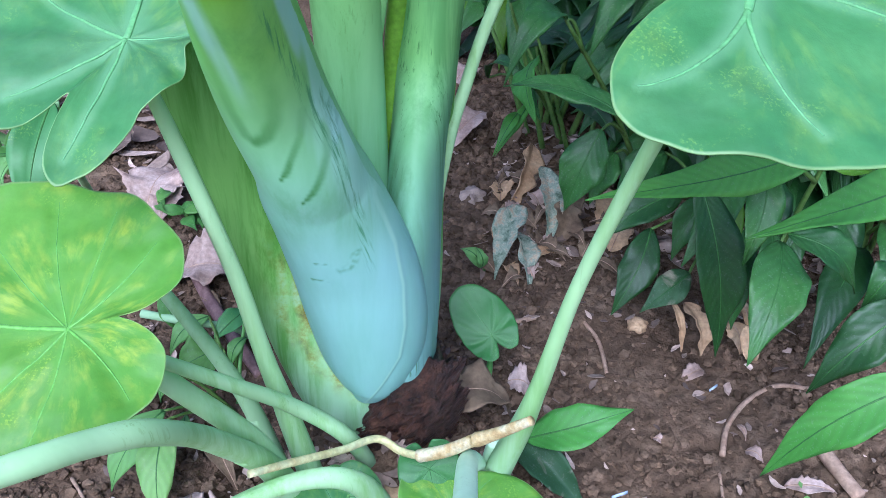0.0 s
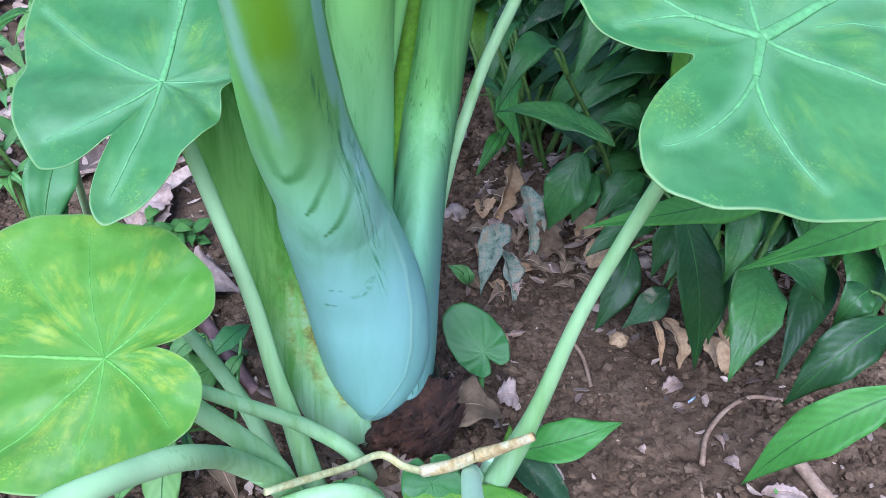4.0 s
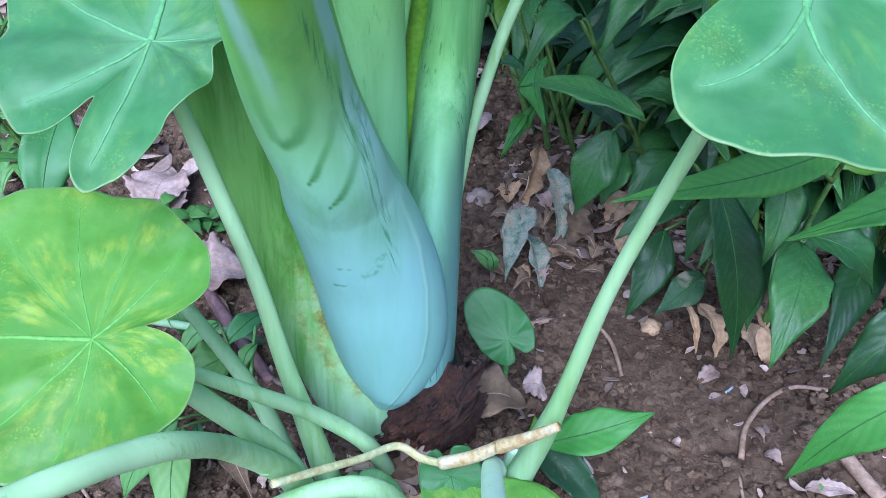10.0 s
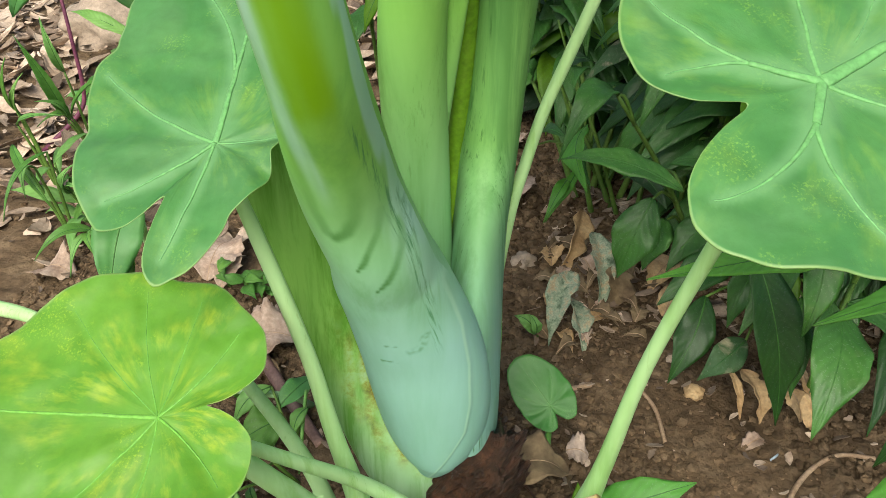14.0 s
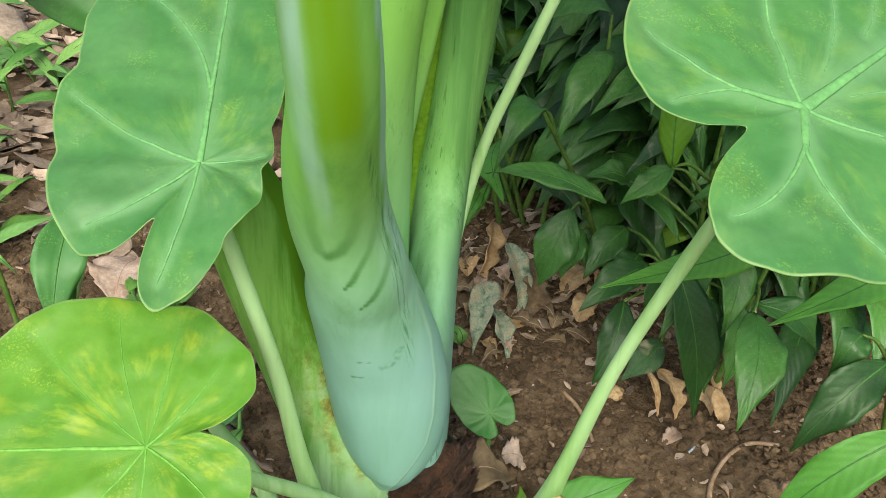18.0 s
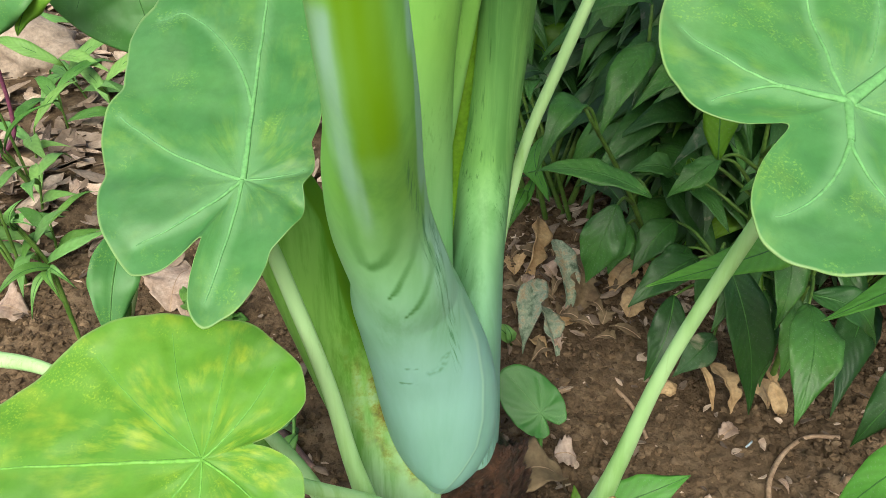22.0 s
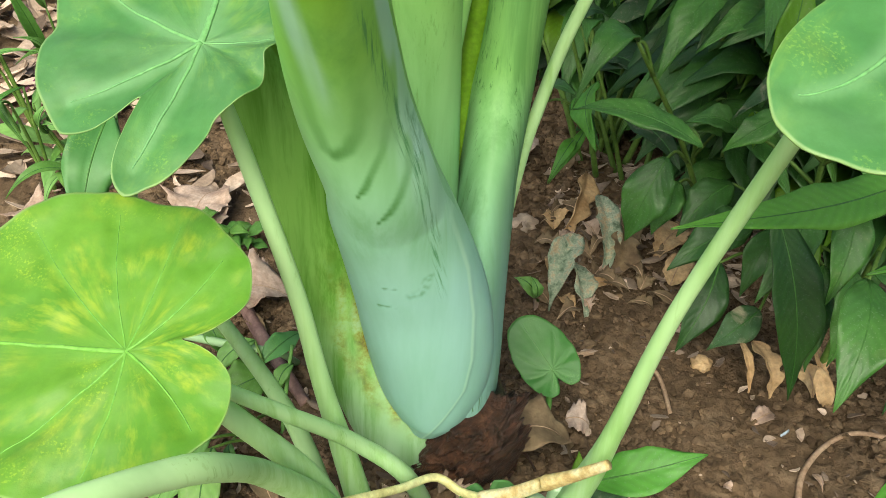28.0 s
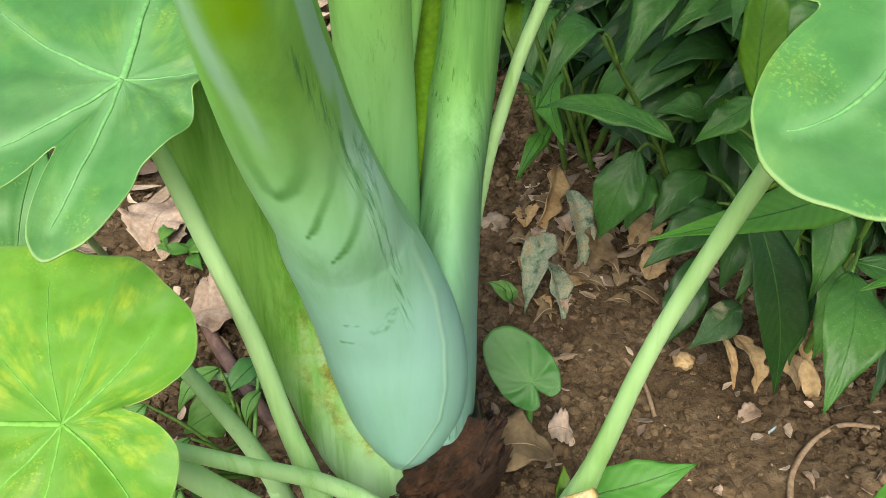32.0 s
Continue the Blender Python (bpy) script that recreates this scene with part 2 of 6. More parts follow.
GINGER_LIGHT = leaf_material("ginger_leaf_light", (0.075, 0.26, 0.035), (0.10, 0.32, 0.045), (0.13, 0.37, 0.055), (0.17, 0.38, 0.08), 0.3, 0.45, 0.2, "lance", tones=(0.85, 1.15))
GINGER_MOTTLED = leaf_material("ginger_leaf_mottled", (0.02, 0.075, 0.022), (0.045, 0.12, 0.045), (0.09, 0.17, 0.08), (0.42, 0.38, 0.26), 0.9, 0.55, 0.3, "lance")
RIB = plain_material("ginger_rib", [(0.3, (0.042, 0.140, 0.022)), (0.7, (0.062, 0.18, 0.034))], 40, 0.45, 0.1, 0.001)
GINGER_STEM = plain_material("ginger_stem", [(0.3, (0.06, 0.135, 0.02)), (0.7, (0.14, 0.25, 0.05))], 30, 0.5, 0.1)
BLOOM = petiole_material("sheath_bloom", (0.25, 0.48, 0.40), (0.20, 0.47, 0.085), 0.33, 0.57, (0.09, 0.28, 0.06), 0.4, 0.38, dashes=0.0)
bn = BLOOM.node_tree
bb = bn.nodes["Principled BSDF"]
was = bb.inputs["Base Color"].links[0].from_socket
marks = {}
for nm in ("scuff", "olive", "wax_sheen", "rim", "streak"):
    marks[nm] = bn.nodes.new("ShaderNodeAttribute")
    marks[nm].attribute_name = nm
    marks[nm] = marks[nm].outputs["Color"]
# pale wax and the sheath's bright highlight share this one colour
was = mix(bn, marks["wax_sheen"], was, (0.39, 0.63, 0.55))
was = mix(bn, marks["olive"], was, (0.155, 0.34, 0.008))
was = mix(bn, marks["rim"], was, (0.38, 0.62, 0.45))
dashed = ramp(bn, scaled_noise(bn, attribute(bn, "flow"), (520, 1, 22), 4, 0.7), [(0.48, (0, 0, 0)), (0.62, (0.85,) * 3)])
was = mix(bn, mix(bn, 1.0, marks["streak"], dashed, 'MULTIPLY'), was, (0.05, 0.20, 0.07))
rubbed = ramp(bn, scaled_noise(bn, attribute(bn, "flow"), (300, 1, 40), 4, 0.6), [(0.3, (0.86,) * 3), (0.6, (1, 1, 1))])
bn.links.new(mix(bn, mix(bn, 1.0, marks["scuff"], rubbed, 'MULTIPLY'), was, (0.03, 0.15, 0.008)), bb.inputs["Base Color"])
BLOOM_DARK = petiole_material("sheath_outer", (0.33, 0.53, 0.32), (0.235, 0.50, 0.10), 0.12, 0.27, (0.09, 0.27, 0.02), 0.8, 0.45, 0.05)
dn = BLOOM_DARK.node_tree
db = dn.nodes["Principled BSDF"]
was = db.inputs["Base Color"].links[0].from_socket
ab, al = [dn.nodes.new("ShaderNodeAttribute") for _ in range(2)]
ab.attribute_name, al.attribute_name = "brown", "lining"
was = mix(dn, al.outputs["Fac"], was, (0.115, 0.27, 0.014))
edge_tone = ramp(dn, noise_tex(dn, 55, 4, 0.7), [(0.36, (0.13, 0.08, 0.03)), (0.46, (0.24, 0.25, 0.05)), (0.56, (0.30, 0.44, 0.14)), (0.66, (0.33, 0.52, 0.26))])
dn.links.new(mix(dn, ab.outputs["Fac"], was, edge_tone), db.inputs["Base Color"])
BLOOM_PALE = petiole_material("sheath_inner", (0.23, 0.48, 0.24), (0.23, 0.51, 0.10), 0.35, 0.6, (0.12, 0.30, 0.06), 0.6)
BLOOM_RIGHT = petiole_material("sheath_right", (0.24, 0.46, 0.38), (0.17, 0.39, 0.10), 0.25, 0.46, (0.07, 0.21, 0.05), 0.7, 0.45, 0.03, 0.9)
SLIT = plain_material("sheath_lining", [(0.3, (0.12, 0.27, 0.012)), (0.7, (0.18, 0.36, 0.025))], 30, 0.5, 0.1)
STALK = petiole_material("stalk", (0.33, 0.53, 0.27), (0.43, 0.68, 0.31), 0.06, 0.26, (0.20, 0.44, 0.07), 0.6)
STALK_BLUE = petiole_material("stalk_waxy", (0.66, 0.90, 0.60), (0.70, 0.93, 0.64), 0.05, 0.4, (0.50, 0.74, 0.42), 0.2)
WITHER = plain_material("withered_joint", [(0.3, (0.30, 0.17, 0.06)), (0.45, (0.50, 0.38, 0.16)), (0.6, (0.62, 0.58, 0.36)), (0.75, (0.50, 0.58, 0.22))], 55, 0.6, 0.3)
STALK_GREEN = plain_material("seedling_stalk", [(0.3, (0.09, 0.25, 0.05)), (0.7, (0.16, 0.34, 0.08))], 40, 0.5, 0.1)
DEAD_STALK = plain_material("withered_stalk", [(0.3, (0.50, 0.40, 0.15)), (0.5, (0.62, 0.60, 0.28)), (0.7, (0.62, 0.68, 0.36))], 35, 0.6, 0.3)
CORM = plain_material("corm_skin", [(0.32, (0.012, 0.006, 0.004)), (0.46, (0.045, 0.019, 0.010)), (0.58, (0.085, 0.037, 0.019)), (0.74, (0.17, 0.08, 0.042))], 85, 0.42, 1.0, 0.007, None, 0.5)
SOIL = plain_material("soil", [(0.25, (0.054, 0.034, 0.018)), (0.5, (0.140, 0.095, 0.056)), (0.75, (0.251, 0.180, 0.112))], 14, 0.95, 1.0, 0.01, None, 0.15)
CLOD = plain_material("clod", [(0.25, (0.056, 0.036, 0.019)), (0.5, (0.144, 0.098, 0.058)), (0.8, (0.270, 0.192, 0.120))], 30, 0.95, 1.0, 0.004, None, 0.15)
cn = CLOD.node_tree
isl = cn.nodes.new("ShaderNodeNewGeometry")
cb = cn.nodes["Principled BSDF"]
ctone = ramp(cn, isl.outputs["Random Per Island"], [(0.0, (0.6, 0.58, 0.56)), (0.6, (1.0, 1.0, 1.0)), (1.0, (1.3, 1.27, 1.22))])
cn.links.new(mix(cn, 1.0, cb.inputs["Base Color"].links[0].from_socket, ctone, 'MULTIPLY'), cb.inputs["Base Color"])
LITTER = plain_material("dry_leaf", [(0.3, (0.26, 0.17, 0.12)), (0.5, (0.42, 0.31, 0.24)), (0.75, (0.56, 0.45, 0.37))], 30, 0.8, 0.5)
LITTER_TAN = plain_material("dry_leaf_tan", [(0.3, (0.36, 0.22, 0.10)), (0.55, (0.52, 0.36, 0.19)), (0.8, (0.62, 0.48, 0.30))], 30, 0.8, 0.5)
LITTER_BROWN = plain_material("dry_leaf_brown", [(0.3, (0.12, 0.08, 0.045)), (0.6, (0.22, 0.16, 0.09)), (0.85, (0.30, 0.24, 0.15))], 25, 0.8, 0.5)
MOTTLE = plain_material("withered_mottled", [(0.34, (0.10, 0.15, 0.09)), (0.45, (0.24, 0.31, 0.21)), (0.53, (0.34, 0.38, 0.27)), (0.60, (0.42, 0.35, 0.22)), (0.74, (0.36, 0.25, 0.14))], 70, 0.75, 0.7)
ROOT_SKIN = plain_material("root_skin", [(0.3, (0.13, 0.07, 0.06)), (0.55, (0.24, 0.15, 0.13)), (0.75, (0.36, 0.26, 0.2))], 30, 0.6, 0.4, 0.003, (1, 1, 1))
SHARD = plain_material("shard", [(0.3, (0.35, 0.45, 0.55)), (0.7, (0.5, 0.6, 0.68))], 40, 0.3, 0.1)
WEED_PALE = leaf_material("weed_leaf_pale", (0.14, 0.32, 0.07), (0.19, 0.40, 0.10), (0.24, 0.46, 0.13), (0.34, 0.50, 0.2), 0.4, 0.5, 0.2, "lance", tones=(0.85, 1.15))
GINGER_LIME = leaf_material("ginger_leaf_lime", (0.07, 0.19, 0.01), (0.10, 0.24, 0.014), (0.13, 0.29, 0.02), (0.19, 0.34, 0.04), 0.3, 0.42, 0.2, "lance", tones=(0.85, 1.15))
LITTER_MIX = plain_material("litter_mix", [(0.3, (0.26, 0.19, 0.14)), (0.5, (0.42, 0.33, 0.26)), (0.75, (0.56, 0.47, 0.39))], 22, 0.8, 0.4)
ln_ = LITTER_MIX.node_tree
geo = ln_.nodes.new("ShaderNodeNewGeometry")
tone = ramp(ln_, geo.outputs["Random Per Island"], [(0.0, (0.22, 0.20, 0.19)), (0.35, (0.62, 0.58, 0.53)), (0.7, (1.05, 1.02, 0.96)), (1.0, (1.45, 1.42, 1.38))])
lb = ln_.nodes["Principled BSDF"]
ln_.links.new(mix(ln_, 1.0, lb.inputs["Base Color"].links[0].from_socket, tone, 'MULTIPLY'), lb.inputs["Base Color"])
TWIG = plain_material("twig", [(0.3, (0.27, 0.17, 0.10)), (0.7, (0.50, 0.36, 0.24))], 40, 0.85, 0.5)
WEED = leaf_material("weed_leaf", (0.07, 0.20, 0.03), (0.10, 0.26, 0.045), (0.15, 0.33, 0.065), (0.22, 0.4, 0.1), 0.3, 0.5, 0.2, "lance", tones=(0.85, 1.15))
PURPLE = plain_material("purple_stem", [(0.3, (0.09, 0.02, 0.05)), (0.7, (0.18, 0.05, 0.09))], 30, 0.5, 0.2)
ROCK = plain_material("rock", [(0.3, (0.25, 0.19, 0.14)), (0.7, (0.45, 0.36, 0.28))], 20, 0.9, 0.8)


# ---- shape helpers ----
def mesh_object(name, verts, faces, mat, parent=None, label="", smooth=True):
    me = bpy.data.meshes.new(name)
    me.from_pydata([tuple(v) for v in verts], [], faces)
    me.materials.append(mat)
    if smooth:
        me.polygons.foreach_set("use_smooth", [True] * len(me.polygons))
    ob = new(name, me)
    if parent:
        ob.parent = parent
    if label:
        ob["label"] = label
    return ob


def thing(name, label, category, group="", kind=""):
    return tagged(new(name), label, category, group, kind)


def spline(ctrl, n):
    """Catmull-Rom through rows of numbers."""
    c = np.array(ctrl, float)
    c = np.vstack([2 * c[0] - c[1], c, 2 * c[-1] - c[-2]])
    out = []
    segs = len(c) - 3
    for i in range(n + 1):
        u = i / n * segs
        k = min(int(u), segs - 1)
        t = u - k
        p0, p1, p2, p3 = c[k:k + 4]
        out.append(0.5 * (2 * p1 + (p2 - p0) * t + (2 * p0 - 5 * p1 + 4 * p2 - p3) * t * t + (3 * p1 - p0 - 3 * p2 + p3) * t ** 3))
    return np.array(out)


def smooth(lo, hi, v):
    t = max(0.0, min(1.0, (v - lo) / (hi - lo)))
    return t * t * (3 - 2 * t)


def tube(ctrl, n=24, sides=16, groove=0.0, hint=(0, -1, 0), wob=0.0, seed=0):
    """A stalk along rows of x, y, z, half width, half depth; groove hollows the side that hint names."""
    rows = spline(ctrl, n)
    rnd = random.Random(seed)
    ph = rnd.random() * 6
    verts, faces = [], []
    for i, (x, y, z, ra, rb) in enumerate(rows):
        a, b = rows[max(i - 1, 0)][:3], rows[min(i + 1, n)][:3]
        t = Vector(b - a).normalized()
        side = Vector(hint).cross(t).normalized()
        deep = t.cross(side)
        for k in range(sides):
            th = 2 * math.pi * k / sides
            c, s = math.cos(th), math.sin(th)
            f = 1.0
            if groove:
                f -= groove * max(0.0, -s) ** 3
            f += wob * math.sin(3 * th + ph + i * 0.25)
            verts.append(Vector((x, y, z)) + side * (ra * c) - deep * (rb * s * f) * -1)
    for i in range(n):
        for k in range(sides):
            j = (k + 1) % sides
            faces.append((i * sides + k, i * sides + j, (i + 1) * sides + j, (i + 1) * sides + k))
    faces.append(tuple(range(sides))[::-1])
    faces.append(tuple(n * sides + k for k in range(sides)))
    return verts, faces


def stalk(name, ctrl, mat, parent, label="", **kw):
    v, f = tube(ctrl, **kw)
    return mesh_object(name, v, f, mat, parent, label)


def leaf_frame(n, u):
    n = Vector(n).normalized()
    u = Vector(u)
    u = (u - n * u.dot(n)).normalized()
    return n, u, n.cross(u)


class Blade:
    """A heart-shaped leaf round its stalk's joint: outline as rows of angle from the tip (to the left) and length."""

    def __init__(self, joint, normal, tip, outline, cup=0.0, wave=0.004, waves=5, droop=0.0, seed=1):
        self.j = Vector(joint)
        self.n, self.u, self.v = leaf_frame(normal, tip)
        a = np.array(sorted(outline), float)
        a = np.vstack([a[-1] - (360, 0), a, a[0] + (360, 0)])
        th = np.arange(-180, 180, 1.0)
        r = np.interp(th, a[:, 0], a[:, 1])
        ker = np.array([1, 3, 4, 3, 1]) / 12
        for _ in range(2):
            r = np.convolve(np.r_[r[-2:], r, r[:2]], ker, 'valid')
        self.r, self.cup, self.wave, self.waves, self.droop = r, cup, wave, waves, droop
        self.ph = random.Random(seed).random() * 6
        self.k = min(1.0, float(r.max()) / 0.12) ** 1.5

    def radius(self, deg):
        return float(np.interp(deg, np.arange(-180, 180, 1.0), self.r, period=360))

    def at(self, deg, s, lift=0.0):
        r = self.radius(deg) * s
        t = radians(deg)
        x, y = r * math.cos(t), r * math.sin(t)
        h = self.cup * r * r * 10 + self.wave * s ** 3 * math.sin(self.waves * t + self.ph) - self.droop * max(0, x) ** 2 * 4
        h += self.k * (0.0012 * s * math.sin(11 * t + 3 * s) + 0.0026 * noise.noise((x * 45, y * 45, self.ph)) + 0.0005 * noise.noise((x * 110, y * 110, self.ph)))
        return self.j + self.u * x + self.v * y + self.n * (h + lift)

    def mesh(self, rings=18, spokes=144):
        verts, faces = [self.j.copy()], []
        for i in range(1, rings + 1):
            for k in range(spokes):
                verts.append(self.at(-180 + 360 * k / spokes, i / rings))
        for k in range(spokes):
            j = (k + 1) % spokes
            faces.append((0, 1 + k, 1 + j))
            for i in range(rings - 1):
                a, b = 1 + i * spokes, 1 + (i + 1) * spokes
                faces.append((a + k, b + k, b + j, a + j))
        return verts, faces

    def vein(self, a0, a1, s0, s1, r0, r1, bend=1.0):
        rows = []
        for i in range(25):
            f = i / 24
            p = self.at(a0 + (a1 - a0) * f ** bend, s0 + (s1 - s0) * f, 0.0003 - 0.0016 * self.k)
            r = (r0 + (r1 - r0) * f ** 0.7) * 0.72
            rows.append((*p, r, r * 0.5 + 0.0002))
        return tube(rows, 48, 8, hint=tuple(self.n))


def thicken(ob, t=0.0007):
    m = ob.modifiers.new("thickness", 'SOLIDIFY')
    m.thickness, m.offset = t, 0.0


def heart_leaf(parent, blade, mat, vein_mat, veins, label="", rings=56, spokes=240):
    v, f = blade.mesh(rings, spokes)
    pts, wid = [], []
    for a0, a1, s0, s1, r0, r1 in veins:
        for q in range(25):
            h = q / 24
            pts.append(blade.at(a0 + (a1 - a0) * h, s0 + (s1 - s0) * h))
            wid.append(r0 + (r1 - r0) * h ** 0.7)
    pts, wid = np.array(pts), np.array(wid)
    near = []
    for i, p in enumerate(v):
        k = np.linalg.norm(pts - np.array(p), axis=1) / (wid * 2.0 + 0.0016 * blade.k)
        near.append(1 - smooth(0.3, 1.9, float(k.min())))
        v[i] = p + blade.n * (0.0016 * blade.k * (smooth(0.6, 5.0, float(k.min())) - 1))
    ob = mesh_object("leaf_blade", v, f, mat, parent, label)
    polar = [0.0, 0.0, 0.0]
    for i in range(1, rings + 1):
        for k in range(spokes):
            a = radians(-180 + 360 * k / spokes)
            polar += [math.cos(a), math.sin(a), i / rings]
    ob.data.attributes.new("polar", 'FLOAT_VECTOR', 'POINT').data.foreach_set("vector", polar)
    ob.data.attributes.new("by_vein", 'FLOAT', 'POINT').data.foreach_set("value", near)
    thicken(ob)
    for vn in veins:
        v, f = blade.vein(*vn)
        mesh_object("vein", v, f, vein_mat, ob)
    return ob


def lance(base, tip, width, arch=0.02, face=(0, -0.5, 0.85), fold=0.2, wave=0.0042, n=20, m=8, seed=0, blunt=0.9):
    """A lance-shaped leaf from base to tip, arched upwards, folded a little along its midrib."""
    rnd = random.Random(seed)
    p0, p1 = Vector(base), Vector(tip)
    d = p1 - p0
    up = Vector(face)
    up = (up - d.normalized() * up.dot(d.normalized())).normalized()
    side = d.normalized().cross(up)
    ph = rnd.random() * 6
    bend = rnd.uniform(-0.07, 0.07) * d.length
    verts, faces = [], []
    for i in range(n + 1):
        t = i / n
        c = p0 + d * t + side * (bend * math.sin(math.pi * t)) + up * (arch * 4 * t * (1 - t)) + Vector((0, 0, -arch * 0.8 * t ** 3))
        w = width / 2 * max(0.02, math.sin(math.pi * min(1, t ** blunt * 0.97 + 0.03)) ** 0.85) * (1 if t < 0.55 else 1 - 0.5 * (t - 0.55) / 0.45)
        for k in range(m + 1):
            s = 2 * k / m - 1
            h = fold * abs(s) * w + wave * width / 0.05 * abs(s) ** 2 * math.sin(math.pi * t) ** 0.5 * (math.sin(8 * t + ph + (1.5 if s > 0 else 0)) + 0.6 * math.sin(21 * t + 2 * ph + (2 if s > 0 else 0))) + 0.0008 * math.sin(s * 14)
            e = 1 + 0.10 * abs(s) * noise.noise((t * 6, ph, 2 if s > 0 else 8))
            verts.append(c + side * (s * w * e) + up * h)
    for i in range(n):
        for k in range(m):
            a = i * (m + 1) + k
            faces.append((a, a + 1, a + m + 2, a + m + 1))
    return verts, faces


def lance_leaf(parent, base, tip, width, mat=None, label="", rib=True, **kw):
    v, f = lance(base, tip, width, **kw)
    ob = mesh_object("leaf", v, f, mat or GINGER, parent, label)
    span = (Vector(tip) - Vector(base)).length
    nn, mm = kw.get("n", 20), kw.get("m", 8)
    grid = []
    for i in range(nn + 1):
        for k in range(mm + 1):
            grid += [i / nn * span, -abs(2 * k / mm - 1) * width * 0.7, i / nn]
    ob.data.attributes.new("leaf", 'FLOAT_VECTOR', 'POINT').data.foreach_set("vector", grid)
    thicken(ob, 0.0006)
    if rib:
        n, m = kw.get("n", 20), kw.get("m", 8)
        mid = [v[i * (m + 1) + m // 2] for i in range(0, n + 1, 4)]
        rows = [(*(p), 0.0016 * (1 - 0.8 * i / (len(mid) - 1)), 0.0012) for i, p in enumerate(mid)]
        tv, tf = tube(rows, 10, 6, hint=(0.1, -0.6, 0.8))
        mesh_object("midrib", tv, tf, RIB, ob)
    return ob




# ---- ground ----
def ground_height(x, y):
    h = 0.014 * noise.noise((x * 3.1, y * 3.1, 0.3)) + 0.008 * noise.noise((x * 9, y * 9, 1.7))
    near = math.exp(-((x + 0.01) ** 2 + (y - 0.595) ** 2) / 0.011)
    far = max(0.0, min(1.0, (math.hypot(x, y - 0.7) - 0.5) / 1.5))
    bank = 0.055 * math.exp(-((x - 0.07) ** 2 + (y - 1.42) ** 2) / 0.04)
    return h * (1 + far) + 0.085 * near + bank


def soil_relief(x, y):
    c = noise.voronoi((x * 75, y * 75, 0.0))[0]
    c2 = noise.voronoi((x * 170, y * 170, 3.0))[0]
    return 0.021 * (0.45 - c[0]) * (0.4 + 0.9 * max(0, noise.noise((x * 6, y * 6, 5)) + 0.4)) + 0.005 * (0.4 - c2[0])


def axis(lo, hi, a, b, fine, out):
    """Fine steps between a and b, growing steps out to lo and hi."""
    xs = list(np.arange(a, b, fine))
    s, x = fine, b
    while x < hi:
        xs.append(x)
        s = min(s * 1.12, out)
        x += s
    s, x = fine, a
    while x > lo:
        s = min(s * 1.12, out)
        x -= s
        xs.insert(0, x)
    return xs


GX = axis(-60, 60, -0.75, 0.72, 0.0052, 12)
GY = axis(-60, 60, 0.32, 1.62, 0.0052, 12)
gv = []
for y in GY:
    for x in GX:
        d = max(0.0, math.hypot(x, y - 0.8) - 0.8)
        k = math.exp(-d * 0.7)
        gv.append((x, y, ground_height(x, y) * (1 if d < 6 else 0.3) + (soil_relief(x, y) * k if k > 0.05 else 0)))
nx = len(GX)
gf = [(j * nx + i, j * nx + i + 1, (j + 1) * nx + i + 1, (j + 1) * nx + i) for j in range(len(GY) - 1) for i in range(nx - 1)]
tagged(mesh_object("ground", gv, gf, SOIL), "crumbly reddish-brown garden soil, damp in places", "soil", kind="structure")


# ---- big taro plant ----
big = thing("taro_plant", "large taro with thick waxy blue-green leaf sheaths and a brown corm", "taro plant")
# rubbed places in the wax: width, strength, then points across and up, from the dark end on
SCUFFS = [(0.0055, 0.75, (-0.0886, 0.4818), (-0.0802, 0.4885), (-0.0734, 0.5027), (-0.0696, 0.5217), (-0.070, 0.556)),
          (0.0050, 0.60, (-0.0886, 0.4818), (-0.0949, 0.4877), (-0.0990, 0.510), (-0.1005, 0.54), (-0.1005, 0.59)),
          (0.0030, 1.0, (-0.0795, 0.4445), (-0.0730, 0.4535), (-0.0670, 0.469), (-0.0600, 0.486), (-0.0570, 0.506)),
          (0.0031, 1.0, (-0.0662, 0.4217), (-0.0580, 0.4313), (-0.0510, 0.446), (-0.0460, 0.464), (-0.0455, 0.49)),
          (0.0015, 0.7, (-0.0676, 0.344), (-0.0593, 0.3451), (-0.0533, 0.344)),
          (0.0040, 0.55, (-0.0337, 0.3565), (-0.0386, 0.3406), (-0.0482, 0.3369)),
          (0.0018, 0.8, (-0.0728, 0.3212), (-0.0663, 0.3224), (-0.0591, 0.323))]
STREAKS = [(0.0034, (-0.0427, 0.483), (-0.0395, 0.4480), (-0.0325, 0.4080), (-0.0270, 0.3680), (-0.0231, 0.3225)),
           (0.0030, (-0.0613, 0.598), (-0.0590, 0.555), (-0.0520, 0.504), (-0.0460, 0.465)),
           (0.0022, (-0.0485, 0.518), (-0.0430, 0.482), (-0.0390, 0.445), (-0.0320, 0.415))]
# the paler line along the side: wax, with its glossy highlight painted in
PALE = [(-0.1000, 0.69), (-0.0985, 0.6125), (-0.0945, 0.57), (-0.0885, 0.53), (-0.0845, 0.497)]


def along(p, pts):
    best = 9.0
    for a, b in zip(pts, pts[1:]):
        dx, dz = b[0] - a[0], b[1] - a[1]
        t = max(0.0, min(1.0, ((p[0] - a[0]) * dx + (p[1] - a[1]) * dz) / (dx * dx + dz * dz)))
        best = min(best, math.hypot(p[0] - a[0] - t * dx, p[1] - a[1] - t * dz))
    return best


